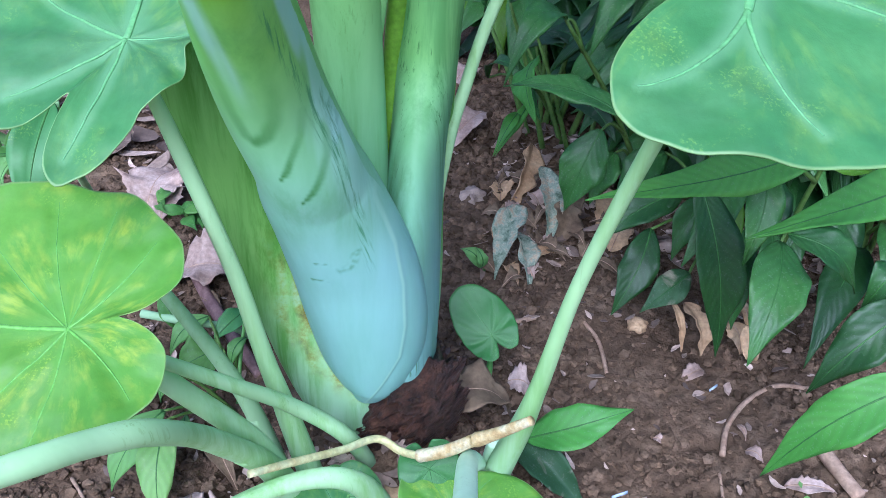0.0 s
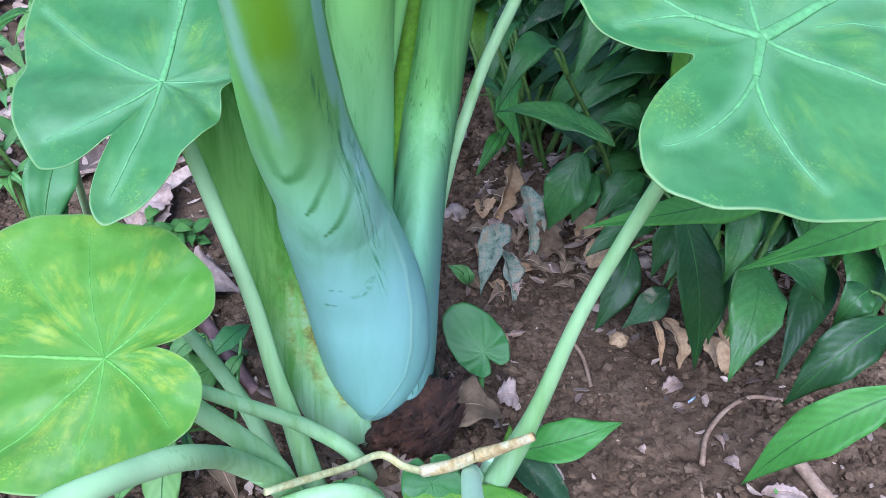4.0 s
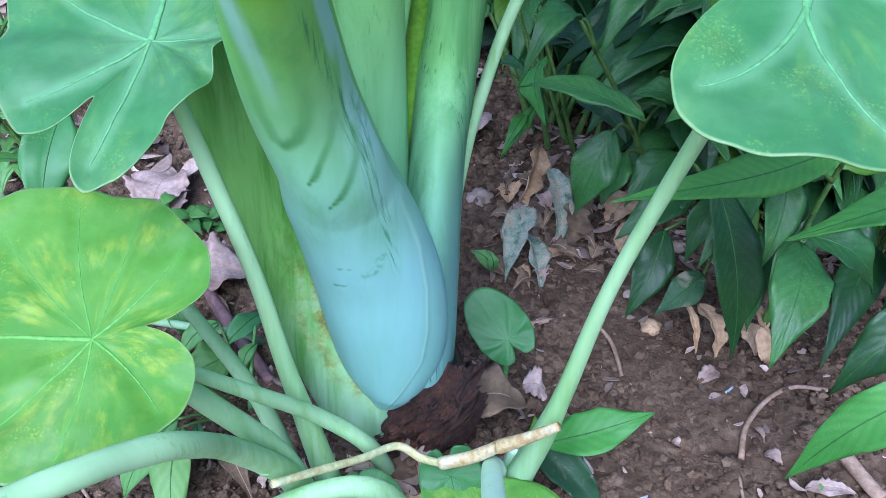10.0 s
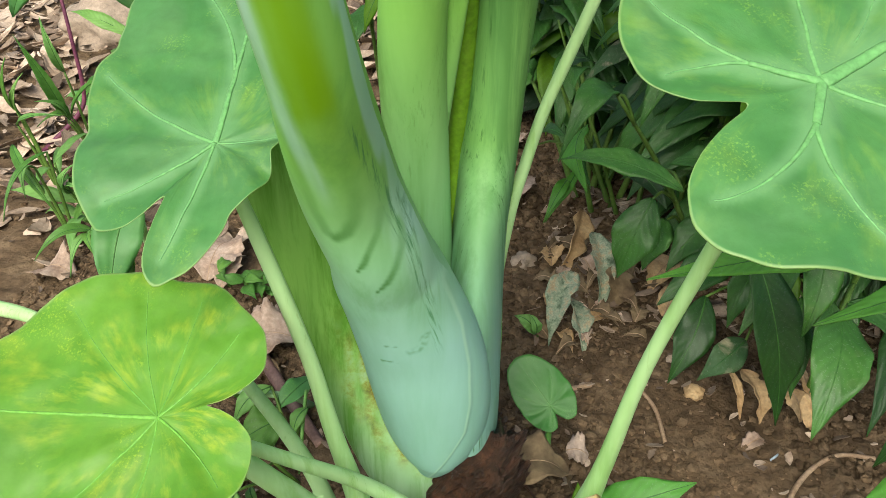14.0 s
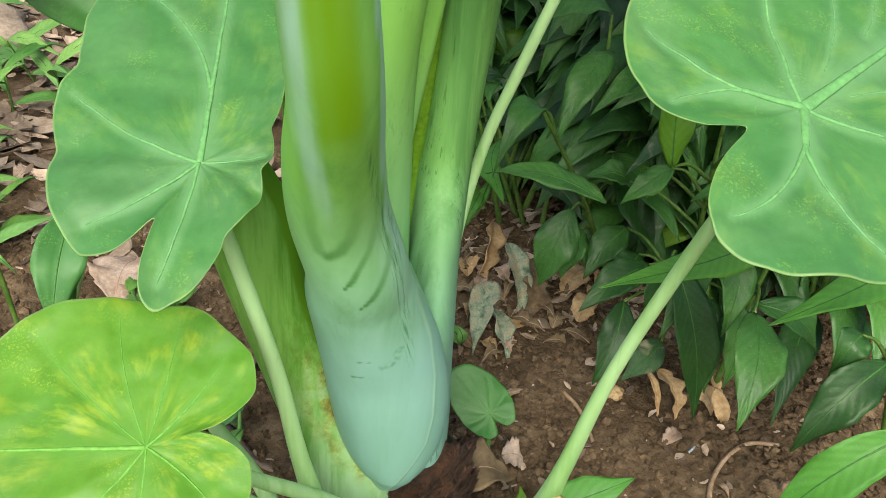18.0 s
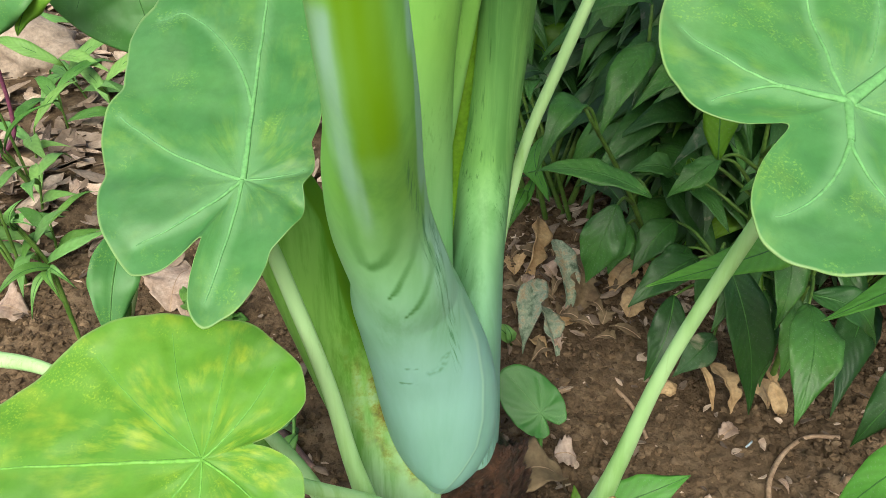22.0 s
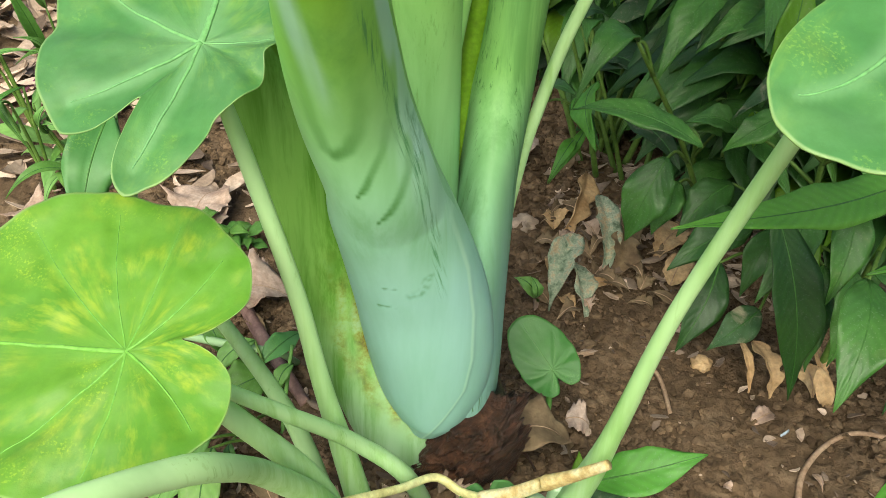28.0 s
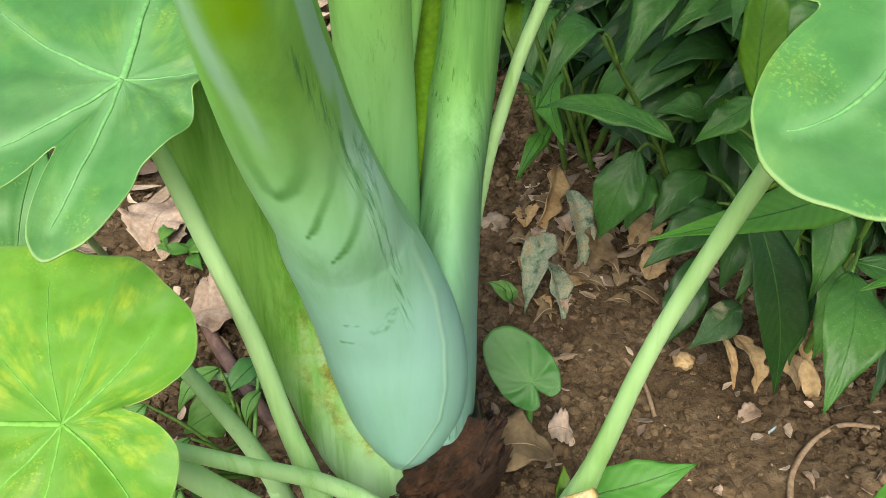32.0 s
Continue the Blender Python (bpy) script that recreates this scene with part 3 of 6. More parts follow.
FRONT = [(-0.038, 0.619, 0.134, 0.024, 0.036), (-0.034, 0.619, 0.155, 0.039, 0.045), (-0.0333, 0.617, 0.185, 0.0508, 0.049), (-0.0357, 0.612, 0.225, 0.0563, 0.05),
         (-0.0398, 0.605, 0.265, 0.0573, 0.049), (-0.045, 0.599, 0.3, 0.056, 0.048), (-0.052, 0.59, 0.335, 0.053, 0.047), (-0.0597, 0.58, 0.37, 0.0493, 0.046),
         (-0.0665, 0.5658, 0.405, 0.0455, 0.0436), (-0.07, 0.5471, 0.44, 0.0397, 0.0397), (-0.0822, 0.5257, 0.5, 0.0369, 0.0384), (-0.0842, 0.491, 0.56, 0.0331, 0.0345),
         (-0.0811, 0.4474, 0.62, 0.0276, 0.0287), (-0.0834, 0.4176, 0.68, 0.0252, 0.0262), (-0.0886, 0.3899, 0.76, 0.0225, 0.0234), (-0.0942, 0.3626, 0.9, 0.02, 0.0208)]
SEAM_LINE = [(0.134, -0.040), (0.155, -0.0307), (0.1787, -0.0185), (0.212, -0.003), (0.25, 0.002), (0.30, 0.001), (0.347, -0.0055), (0.40, -0.02)]


def seam_x(z):
    return float(np.interp(z, [p[0] for p in SEAM_LINE], [p[1] for p in SEAM_LINE]))


def front_y(z):
    return float(np.interp(z, [p[2] for p in FRONT], [p[1] for p in FRONT]))


NS = 300
fv, ff = tube(FRONT, n=300, sides=NS)
for i, v in enumerate(fv):
    # a slight ledge along the seam
    d = v.x - seam_x(v.z)
    fv[i] = v + Vector((0, 0.0009 * smooth(0.0, 0.003, d) * (1 - smooth(0.33, 0.40, v.z)) * (1 if v.y < front_y(v.z) else 0), 0))
front = mesh_object("front_sheath", fv, ff, BLOOM, big, "smooth blue-green waxy sheath with dark rub marks")
def fading(p, pts):
    """How far p lies from a line of points, and how far along it."""
    best, where = 9.0, 0.0
    for k, (a, b) in enumerate(zip(pts, pts[1:])):
        dx, dz = b[0] - a[0], b[1] - a[1]
        t = max(0.0, min(1.0, ((p[0] - a[0]) * dx + (p[1] - a[1]) * dz) / (dx * dx + dz * dz)))
        d = math.hypot(p[0] - a[0] - t * dx, p[1] - a[1] - t * dz)
        if d < best:
            best, where = d, (k + t) / (len(pts) - 1)
    return best, where


marks = {nm: [] for nm in ("scuff", "olive", "wax_sheen", "rim", "streak")}
flow = []
for k in range(301):
    ring = fv[k * NS:k * NS + NS]
    cx, cy = sum(w.x for w in ring) / NS, sum(w.y for w in ring) / NS
    half = max(w.x for w in ring) - cx
    for v in ring:
        m = st = rm = ol = wx = 0.0
        flow += [v.x - cx, 0.0, v.z]
        if v.y < cy:
            if 0.30 < v.z < 0.63:
                q = (v.x + 0.0004 * noise.noise(v * 150), v.z + 0.0006 * noise.noise(v * 110 + Vector((5, 0, 0))))
                for n_, (w, power, *pts) in enumerate(SCUFFS):
                    d, f = fading(q, pts)
                    if d < w * 2:
                        broken = 1.0 if n_ < 4 else max(0.0, min(1.0, 0.5 + 2.2 * noise.noise((v.x * 210, 3, v.z * 210))))
                        wt = w * (0.35 + 0.65 * smooth(0.0, 0.3, f)) if n_ in (2, 3) else w
                        m = max(m, (1 - smooth(wt * 0.2, wt * 1.35, d)) * power * (1 - 0.85 * f if n_ < 4 else 1 - 0.3 * f) * broken)
                for w, *pts in STREAKS:
                    d, f = fading(q, pts)
                    if d < w * 2:
                        st = max(st, (1 - smooth(w * 0.3, w * 1.6, d)) * smooth(0, 0.12, f) * (1 - smooth(0.85, 1.0, f)))
            rm = 0.6 * (1 - smooth(0.0003, 0.0019, abs(v.x - seam_x(v.z) + 0.0003))) * (1 - smooth(0.36, 0.44, v.z))
            u = (v.x - cx) / half
            edge = 0.592 + 0.05 * (u - 0.1) ** 2 + 0.008 * noise.noise(v * 50)
            band = smooth(-0.55, -0.2, u + 0.12 * noise.noise((0, 3, v.z * 30))) * (1 - smooth(0.45, 0.75, u))
            ol = band * smooth(edge - 0.02, edge + 0.02, v.z) * (0.85 + 0.3 * noise.noise((v.x * 120, 0, v.z * 12)))
            uu = u + 0.12 * noise.noise((1, 2, v.z * 25)) + 0.10 * noise.noise((v.x * 300, 2, v.z * 18))
            # left line and right edge: wax plus highlights put in as colour
            d, f = fading((v.x + 0.0012 * noise.noise((v.x * 300, 2, v.z * 18)), v.z), PALE)
            wx = 0.65 * (1 - smooth(0.001, 0.0105, d)) * (1 - smooth(0.45, 1.0, f))
            wx = max(wx, 0.75 * smooth(0.86, 0.95, uu) * smooth(0.42, 0.47, v.z), 0.4 * smooth(0.5, 0.85, uu) * smooth(0.37, 0.42, v.z) * (1 - smooth(0.46, 0.52, v.z)))
            wx *= 0.8 + 0.4 * noise.noise((v.x * 200, 0, v.z * 20))
        for nm, val in (("scuff", m), ("olive", ol), ("wax_sheen", wx), ("rim", rm), ("streak", st)):
            marks[nm].append(max(0.0, min(1.0, val)))
front.data.attributes.new("flow", 'FLOAT_VECTOR', 'POINT').data.foreach_set("vector", flow)
for nm, vals in marks.items():
    front.data.attributes.new(nm, 'FLOAT', 'POINT').data.foreach_set("value", vals)
LEFT = [(-0.046, 0.628, 0.085, 0.036, 0.040), (-0.066, 0.624, 0.12, 0.046, 0.043), (-0.090, 0.628, 0.17, 0.044, 0.038), (-0.116, 0.636, 0.23, 0.038, 0.031),
        (-0.150, 0.650, 0.33, 0.037, 0.027), (-0.168, 0.640, 0.43, 0.041, 0.024), (-0.198, 0.645, 0.50, 0.032, 0.02), (-0.235, 0.69, 0.555, 0.014, 0.011),
        (-0.27, 0.85, 0.645, 0.009, 0.009), (-0.31, 1.00, 0.72, 0.007, 0.007)]
EDGE = [(-0.128, 0.40), (-0.116, 0.315), (-0.108, 0.28), (-0.100, 0.228), (-0.079, 0.194), (-0.052, 0.170), (-0.026, 0.150)]
lv2, lf2 = tube(LEFT, n=240, sides=96, groove=0.25)
left = mesh_object("left_sheath", lv2, lf2, BLOOM_DARK, big, "dark green outer sheath with a browned edge")
brown, lining = [], []
for i, v in enumerate(lv2):
    k = i // 96
    ring = lv2[k * 96:k * 96 + 96:12]
    cx = sum(w.x for w in ring) / 8
    hw = max(abs(w.x - cx) for w in ring) + 1e-6
    d = along((v.x + 0.004 * noise.noise(v * 40), v.z), EDGE)
    brown.append((1 - smooth(0.004, 0.036, d)) * (0.62 + 1.3 * noise.noise((v.x * 110, v.y * 60, v.z * 28))) * (1 - smooth(0.25, 0.33, v.z)))
    u = (v.x - cx) / hw
    lining.append(smooth(0.74, 0.80, u + 0.06 * noise.noise((0, 0, v.z * 30))) * smooth(0.24, 0.32, v.z))
for nm, vals in (("brown", brown), ("lining", lining)):
    left.data.attributes.new(nm, 'FLOAT', 'POINT').data.foreach_set("value", [max(0.0, min(1.0, w)) for w in vals])
stalk("right_sheath", [(0.001, 0.655, 0.143, 0.0275, 0.066), (-0.001, 0.660, 0.165, 0.0300, 0.076), (-0.001, 0.671, 0.194, 0.0302, 0.084), (-0.001, 0.682, 0.225, 0.0300, 0.090), (0.001, 0.694, 0.285, 0.0282, 0.094),
                       (0.004, 0.708, 0.36, 0.0268, 0.082), (0.008, 0.719, 0.41, 0.0280, 0.060), (0.0095, 0.722, 0.445, 0.0298, 0.042), (0.0135, 0.722, 0.485, 0.0285, 0.035), (0.0185, 0.722, 0.535, 0.0277, 0.033),
                       (0.0255, 0.718, 0.60, 0.0265, 0.031), (0.034, 0.705, 0.70, 0.025, 0.028), (0.046, 0.685, 0.85, 0.021, 0.022), (0.07, 0.66, 1.0, 0.016, 0.016)],
      BLOOM_RIGHT, big, "blue-green sheath with fine dark streaks", n=110, sides=48)
stalk("back_sheath", [(0.020, 0.715, 0.13, 0.008, 0.010), (0.0195, 0.725, 0.20, 0.011, 0.012), (0.0190, 0.735, 0.285, 0.0105, 0.012), (0.0240, 0.745, 0.36, 0.011, 0.012), (0.0275, 0.740, 0.42, 0.0105, 0.012), (0.032, 0.733, 0.50, 0.009, 0.011),
                      (0.042, 0.725, 0.62, 0.008, 0.009), (0.06, 0.70, 0.8, 0.006, 0.006)], BLOOM_DARK, big, "narrow green sheath behind the others", n=40, sides=18)
stalk("middle_sheath", [(-0.040, 0.668, 0.15, 0.025, 0.03), (-0.048, 0.672, 0.30, 0.029, 0.026), (-0.0505, 0.666, 0.45, 0.0285, 0.024),
                        (-0.0495, 0.645, 0.565, 0.0272, 0.024), (-0.040, 0.626, 0.658, 0.0255, 0.024), (-0.028, 0.60, 0.80, 0.024, 0.024), (0.0, 0.72, 1.12, 0.014, 0.014)],
      BLOOM_PALE, big, "pale yellow-green inner leaf stalk", n=60, sides=32, groove=0.4)
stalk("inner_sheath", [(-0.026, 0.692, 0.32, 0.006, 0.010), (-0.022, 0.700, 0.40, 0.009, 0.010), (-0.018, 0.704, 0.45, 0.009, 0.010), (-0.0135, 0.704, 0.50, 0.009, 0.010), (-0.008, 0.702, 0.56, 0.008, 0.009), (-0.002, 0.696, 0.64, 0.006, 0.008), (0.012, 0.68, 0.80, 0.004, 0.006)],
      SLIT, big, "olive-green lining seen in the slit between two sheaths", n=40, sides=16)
stalk("rolled_margin", [(-0.026, 0.668, 0.483, 0.003, 0.006), (-0.023, 0.662, 0.533, 0.0075, 0.006), (-0.017, 0.652, 0.591, 0.0105, 0.006), (-0.01, 0.642, 0.647, 0.0118, 0.006), (-0.001, 0.632, 0.711, 0.0115, 0.006), (0.007, 0.622, 0.774, 0.009, 0.006)],
      BLOOM_PALE, big, "pale rolled edge of the inner leaf stalk", n=50, sides=20, groove=0.5)
corm_v, corm_f = tube([(-0.014, 0.640, -0.03, 0.056, 0.052), (-0.014, 0.638, 0.02, 0.064, 0.058), (-0.010, 0.634, 0.06, 0.064, 0.060), (0.000, 0.632, 0.098, 0.056, 0.057),
                       (0.006, 0.634, 0.124, 0.050, 0.056), (0.012, 0.648, 0.146, 0.038, 0.046)], 110, 150)
corm_v = [v + Vector((1, 1, 0.5)) * (0.011 * noise.noise(v * 38) + 0.008 * noise.noise(Vector((v.x * 90, v.y * 90, v.z * 160))) + 0.006 * noise.noise(v * 190) + 0.004 * noise.noise(v * 420)) for v in corm_v]
mesh_object("corm", corm_v, corm_f, CORM, big, "rough dark brown corm at the foot")
rr = random.Random(3)
for i in range(16):
    a = rr.uniform(2.6, 6.8)
    p = Vector((-0.010 + 0.062 * math.cos(a), 0.646 + 0.055 * math.sin(a), rr.uniform(0.01, 0.07)))
    d = Vector((math.cos(a), math.sin(a), -rr.uniform(0.5, 1.6))) * rr.uniform(0.015, 0.035)
    stalk("root", [(*p, 0.0012, 0.0012), (*(p + d * 0.5 + Vector((0.004, 0, 0.002))), 0.001, 0.001), (*(p + d), 0.0006, 0.0006)], CORM, big, n=6, sides=5)
stalk("thin_stalk", [(0.012, 0.70, 0.08, 0.006, 0.006), (0.019, 0.715, 0.25, 0.006, 0.006), (0.033, 0.735, 0.351, 0.0062, 0.0062), (0.047, 0.760, 0.398, 0.0062, 0.0062), (0.063, 0.768, 0.454, 0.006, 0.006),
                     (0.087, 0.770, 0.52, 0.006, 0.006), (0.126, 0.768, 0.63, 0.0055, 0.0055), (0.17, 0.76, 0.76, 0.005, 0.005), (0.23, 0.74, 1.02, 0.004, 0.004)], STALK, big, "slim pale green leaf stalk", n=30, sides=12)

# its big blades, unseen overhead, added and sized to shade the ginger behind
for j, n, u, r in (((0.07, 0.66, 1.0), (0.1, -0.30, 0.95), (0.45, 0.88, 0.1), 0.26), ((0.0, 0.72, 1.12), (-0.05, -0.3, 0.95), (-0.05, 0.98, 0.1), 0.30), ((0.23, 0.74, 1.02), (0.15, -0.2, 0.96), (0.80, 0.58, 0.0), 0.26)):
    heart_leaf(big, Blade(j, n, u, [(0, 1.4 * r), (30, 1.15 * r), (80, 0.85 * r), (140, 0.9 * r), (170, 0.7 * r), (180, 0.25 * r), (-170, 0.7 * r), (-140, 0.9 * r), (-80, 0.85 * r), (-30, 1.15 * r)], wave=0.012), TARO, VEIN,
               [(0, 0, 0, 0.9, 0.005, 0.001)], rings=10, spokes=90)
# ---- young taro leaves round it ----
R_J, UL_J, LL_J = (0.186, 0.439, 0.624), (-0.177, 0.531, 0.534), (-0.208, 0.416, 0.381)
right = thing("taro_offset", "young taro shoot with one broad heart-shaped green leaf", "taro plant", "young taro shoots")
heart_leaf(right, Blade(R_J, (0.1, -0.43, 0.89), (0.796, 0.575, 0.188),
                        [(0, 0.24), (30, 0.19), (60, 0.145), (87, 0.128), (108, 0.117), (132, 0.107), (152, 0.094), (163, 0.070), (167, 0.045), (172, 0.048), (178, 0.075),
                         (-174, 0.105), (-166, 0.121), (-158, 0.125), (-146, 0.121), (-133, 0.115), (-117, 0.115), (-90, 0.125), (-60, 0.14), (-30, 0.18)], wave=0.002),
           TARO, VEIN, [(0, 0, 0, 0.95, 0.0062, 0.0012), (60, 50, 0, 0.9, 0.0026, 0.0006), (132, 132, 0, 0.36, 0.0042, 0.0028), (132, 112, 0.36, 0.88, 0.0022, 0.0006), (132, 147, 0.36, 0.85, 0.0020, 0.0006), (-62, -52, 0, 0.9, 0.0026, 0.0006),
                        (-143, -143, 0, 0.25, 0.0046, 0.0036), (-143, -166, 0.25, 0.85, 0.0026, 0.0006), (-143, -116, 0.25, 0.85, 0.0024, 0.0006),
                        (16, 34, 0.18, 0.86, 0.0010, 0.0003), (-16, -34, 0.18, 0.86, 0.0010, 0.0003), (9, 20, 0.40, 0.88, 0.0009, 0.0003), (-9, -20, 0.40, 0.88, 0.0009, 0.0003)])
stalk("leaf_stalk", [(0.080, 0.568, -0.01, 0.014, 0.012), (0.098, 0.556, 0.09, 0.0115, 0.0105), (0.120, 0.533, 0.21, 0.0085, 0.008), (0.138, 0.506, 0.365, 0.006, 0.006),
                     (0.166, 0.471, 0.52, 0.0055, 0.0055), (0.186, 0.440, 0.622, 0.004, 0.004)], STALK, right, n=30, sides=14)
stalk("sheath", [(0.079, 0.566, -0.02, 0.0165, 0.013), (0.097, 0.553, 0.08, 0.0135, 0.0115), (0.113, 0.538, 0.165, 0.0105, 0.0095), (0.126, 0.527, 0.25, 0.0060, 0.0058)], STALK, right, "open green sheath round the stalk's foot", n=24, sides=24, groove=0.8)
upper = thing("taro_offset", "young taro shoot with a drooping notched green leaf", "taro plant", "young taro shoots")
heart_leaf(upper, Blade(UL_J, (-0.05, -0.39, 0.92), (0.022, 0.92, 0.391),
                        [(0, 0.27), (21, 0.25), (25, 0.211), (32, 0.198), (47, 0.136), (83, 0.1), (123, 0.098), (139, 0.099), (150, 0.085), (157, 0.055), (160, 0.052), (163, 0.085),
                         (168, 0.108), (174, 0.119), (179, 0.11), (-177, 0.106), (-158, 0.067), (-104, 0.045), (-57, 0.055), (-30, 0.10), (-15, 0.18)], wave=0.004, waves=7),
           TARO, VEIN, [(0, 0, 0, 0.9, 0.0036, 0.0010), (1, 27, 0.26, 0.92, 0.0022, 0.0005), (70, 58, 0, 0.9, 0.0026, 0.0006), (140, 128, 0, 0.85, 0.0028, 0.0007),
                        (178, 172, 0, 0.85, 0.0022, 0.0006), (-90, -80, 0, 0.85, 0.0014, 0.0005)])
stalk("leaf_stalk", [(-0.075, 0.545, -0.015, 0.014, 0.012), (-0.100, 0.545, 0.12, 0.0108, 0.0098), (-0.121, 0.544, 0.235, 0.0082, 0.0078), (-0.135, 0.543, 0.33, 0.007, 0.007),
                     (-0.160, 0.538, 0.45, 0.0062, 0.0062), (-0.177, 0.531, 0.530, 0.004, 0.004)], STALK, upper, n=30, sides=14)
stalk("sheath", [(-0.074, 0.543, -0.03, 0.016, 0.0125), (-0.094, 0.543, 0.09, 0.0128, 0.011), (-0.108, 0.542, 0.17, 0.0105, 0.0095), (-0.121, 0.545, 0.24, 0.0062, 0.006)], STALK, upper, "open green sheath round the stalk's foot", n=24, sides=24, groove=0.8)
lower = thing("taro_offset", "young taro shoot with a lime-green heart-shaped leaf", "taro plant", "young taro shoots")
heart_leaf(lower, Blade(LL_J, (-0.1, -0.4, 0.9), (-0.995, 0.064, -0.082),
                        [(0, 0.20), (-24, 0.152), (-34, 0.145), (-51, 0.138), (-70, 0.122), (-82, 0.11), (-99, 0.106), (-117, 0.095), (-134, 0.092), (-152, 0.078), (-162, 0.053),
                         (-168, 0.034), (-173, 0.045), (176, 0.064), (170, 0.072), (161, 0.077), (146, 0.084), (119, 0.086), (86, 0.092), (60, 0.105), (30, 0.14)], wave=0.004, waves=6),
           TARO_LIME, VEIN_LIME, [(0, 0, 0, 0.9, 0.0028, 0.0008), (-35, -42, 0, 0.85, 0.0009, 0.0003), (-62, -70, 0, 0.85, 0.0009, 0.0003), (-100, -96, 0, 0.85, 0.001, 0.0003),
                                  (-140, -125, 0, 0.85, 0.0016, 0.0005), (60, 50, 0, 0.85, 0.0014, 0.0005), (100, 88, 0, 0.85, 0.0014, 0.0005), (150, 140, 0, 0.85, 0.0016, 0.0005)])
stalk("leaf_stalk", [(-0.022, 0.585, -0.01, 0.010, 0.009), (-0.048, 0.548, 0.118, 0.0085, 0.008), (-0.093, 0.525, 0.19, 0.0075, 0.007), (-0.142, 0.472, 0.28, 0.006, 0.006),
                     (-0.208, 0.418, 0.378, 0.004, 0.004)], STALK, lower, n=30, sides=14)


stalk_rows = [
    ("taro shoot with a thick arching pale stalk", [(*(-0.224, 0.235, 0.425), 0.0075, 0.0075), (*(-0.208, 0.257, 0.416), 0.008, 0.008), (*(-0.191, 0.282, 0.403), 0.0085, 0.0085), (*(-0.175, 0.303, 0.393), 0.0095, 0.0095), (*(-0.16, 0.33, 0.376), 0.0102, 0.010), (*(-0.141, 0.368, 0.342), 0.011, 0.0105), (-0.136, 0.438, 0.248, 0.0120, 0.0105), (-0.110, 0.505, 0.115, 0.0140, 0.0115), (-0.103, 0.528, -0.045, 0.016, 0.013)]),
    ("taro shoot with a low bent stalk", [(-0.10, 0.09, 0.43, 0.004, 0.004), (-0.22, 0.20, 0.28, 0.006, 0.006), (-0.212, 0.311, 0.215, 0.007, 0.007), (-0.135, 0.454, 0.145, 0.008, 0.008), (-0.039, 0.487, 0.141, 0.0105, 0.010), (0.003, 0.542, -0.045, 0.015, 0.014)]),
    ("taro shoot with a slim leaning stalk", [(-0.251, 0.626, 0.263, 0.006, 0.006), (-0.162, 0.584, 0.143, 0.0085, 0.0085), (-0.129, 0.596, -0.045, 0.013, 0.012)]),
    ("taro shoot with a broad grooved stalk", [(-0.25, 0.46, 0.36, 0.006, 0.006), (-0.168, 0.465, 0.275, 0.0095, 0.009), (-0.115, 0.500, 0.15, 0.0115, 0.0095), (-0.118, 0.556, -0.045, 0.015, 0.012)]),
]
shoots = []
for lab, rows in stalk_rows:
    sh = thing("taro_offset", lab, "taro plant", "young taro shoots")
    stalk("leaf_stalk", rows, STALK, sh, n=40, sides=24, groove=0.55)
    low3 = spline(rows[-5:] if len(rows) > 6 else rows, 30)[18:]
    wrap = [(x - 0.001, y - 0.0015, z, ra * (0.90 + 0.16 * i / 12), rb * (0.90 + 0.16 * i / 12)) for i, (x, y, z, ra, rb) in enumerate(low3)]
    stalk("sheath", wrap[::2], STALK, sh, "open green sheath round the stalk's foot", n=20, sides=18, groove=0.75)
    shoots.append(sh)
# the low leaf close to the camera's foot, and the one that the waxy stalk carries
heart_leaf(shoots[1], Blade((-0.012, 0.069, 0.531), (0.05, -0.2, 0.97), (-0.7, -0.7, 0.0),
                            [(0, 0.10), (40, 0.076), (90, 0.056), (130, 0.046), (160, 0.038), (180, 0.035), (-160, 0.038), (-130, 0.044), (-90, 0.056), (-40, 0.076)], wave=0.002),
           TARO_FRESH, VEIN_LIME, [(0, 0, 0, 0.9, 0.002, 0.001), (140, 130, 0, 0.8, 0.001, 0.0006), (-140, -130, 0, 0.8, 0.001, 0.0006)])
waxy = thing("taro_offset", "young taro shoot with a waxy blue-white stalk and a broad leaf", "taro plant", "young taro shoots")
stalk("leaf_stalk", [(0.090, 0.600, 0.0, 0.010, 0.010), (*(0.066, 0.522, 0.133), 0.0095, 0.009), (*(0.06, 0.417, 0.214), 0.0100, 0.0095), (*(0.055, 0.32, 0.29), 0.0095, 0.009), (*(0.052, 0.248, 0.349), 0.0085, 0.008), (0.088, 0.068, 0.516, 0.004, 0.004)],
      STALK_BLUE, waxy, n=40, sides=18)
stalk("young_sheath", [(0.092, 0.582, 0.0, 0.012, 0.010), (0.094, 0.575, 0.07, 0.013, 0.010), (0.090, 0.562, 0.112, 0.006, 0.006)], STALK_BLUE, waxy, "waxy folded young sheath", n=16, sides=14)
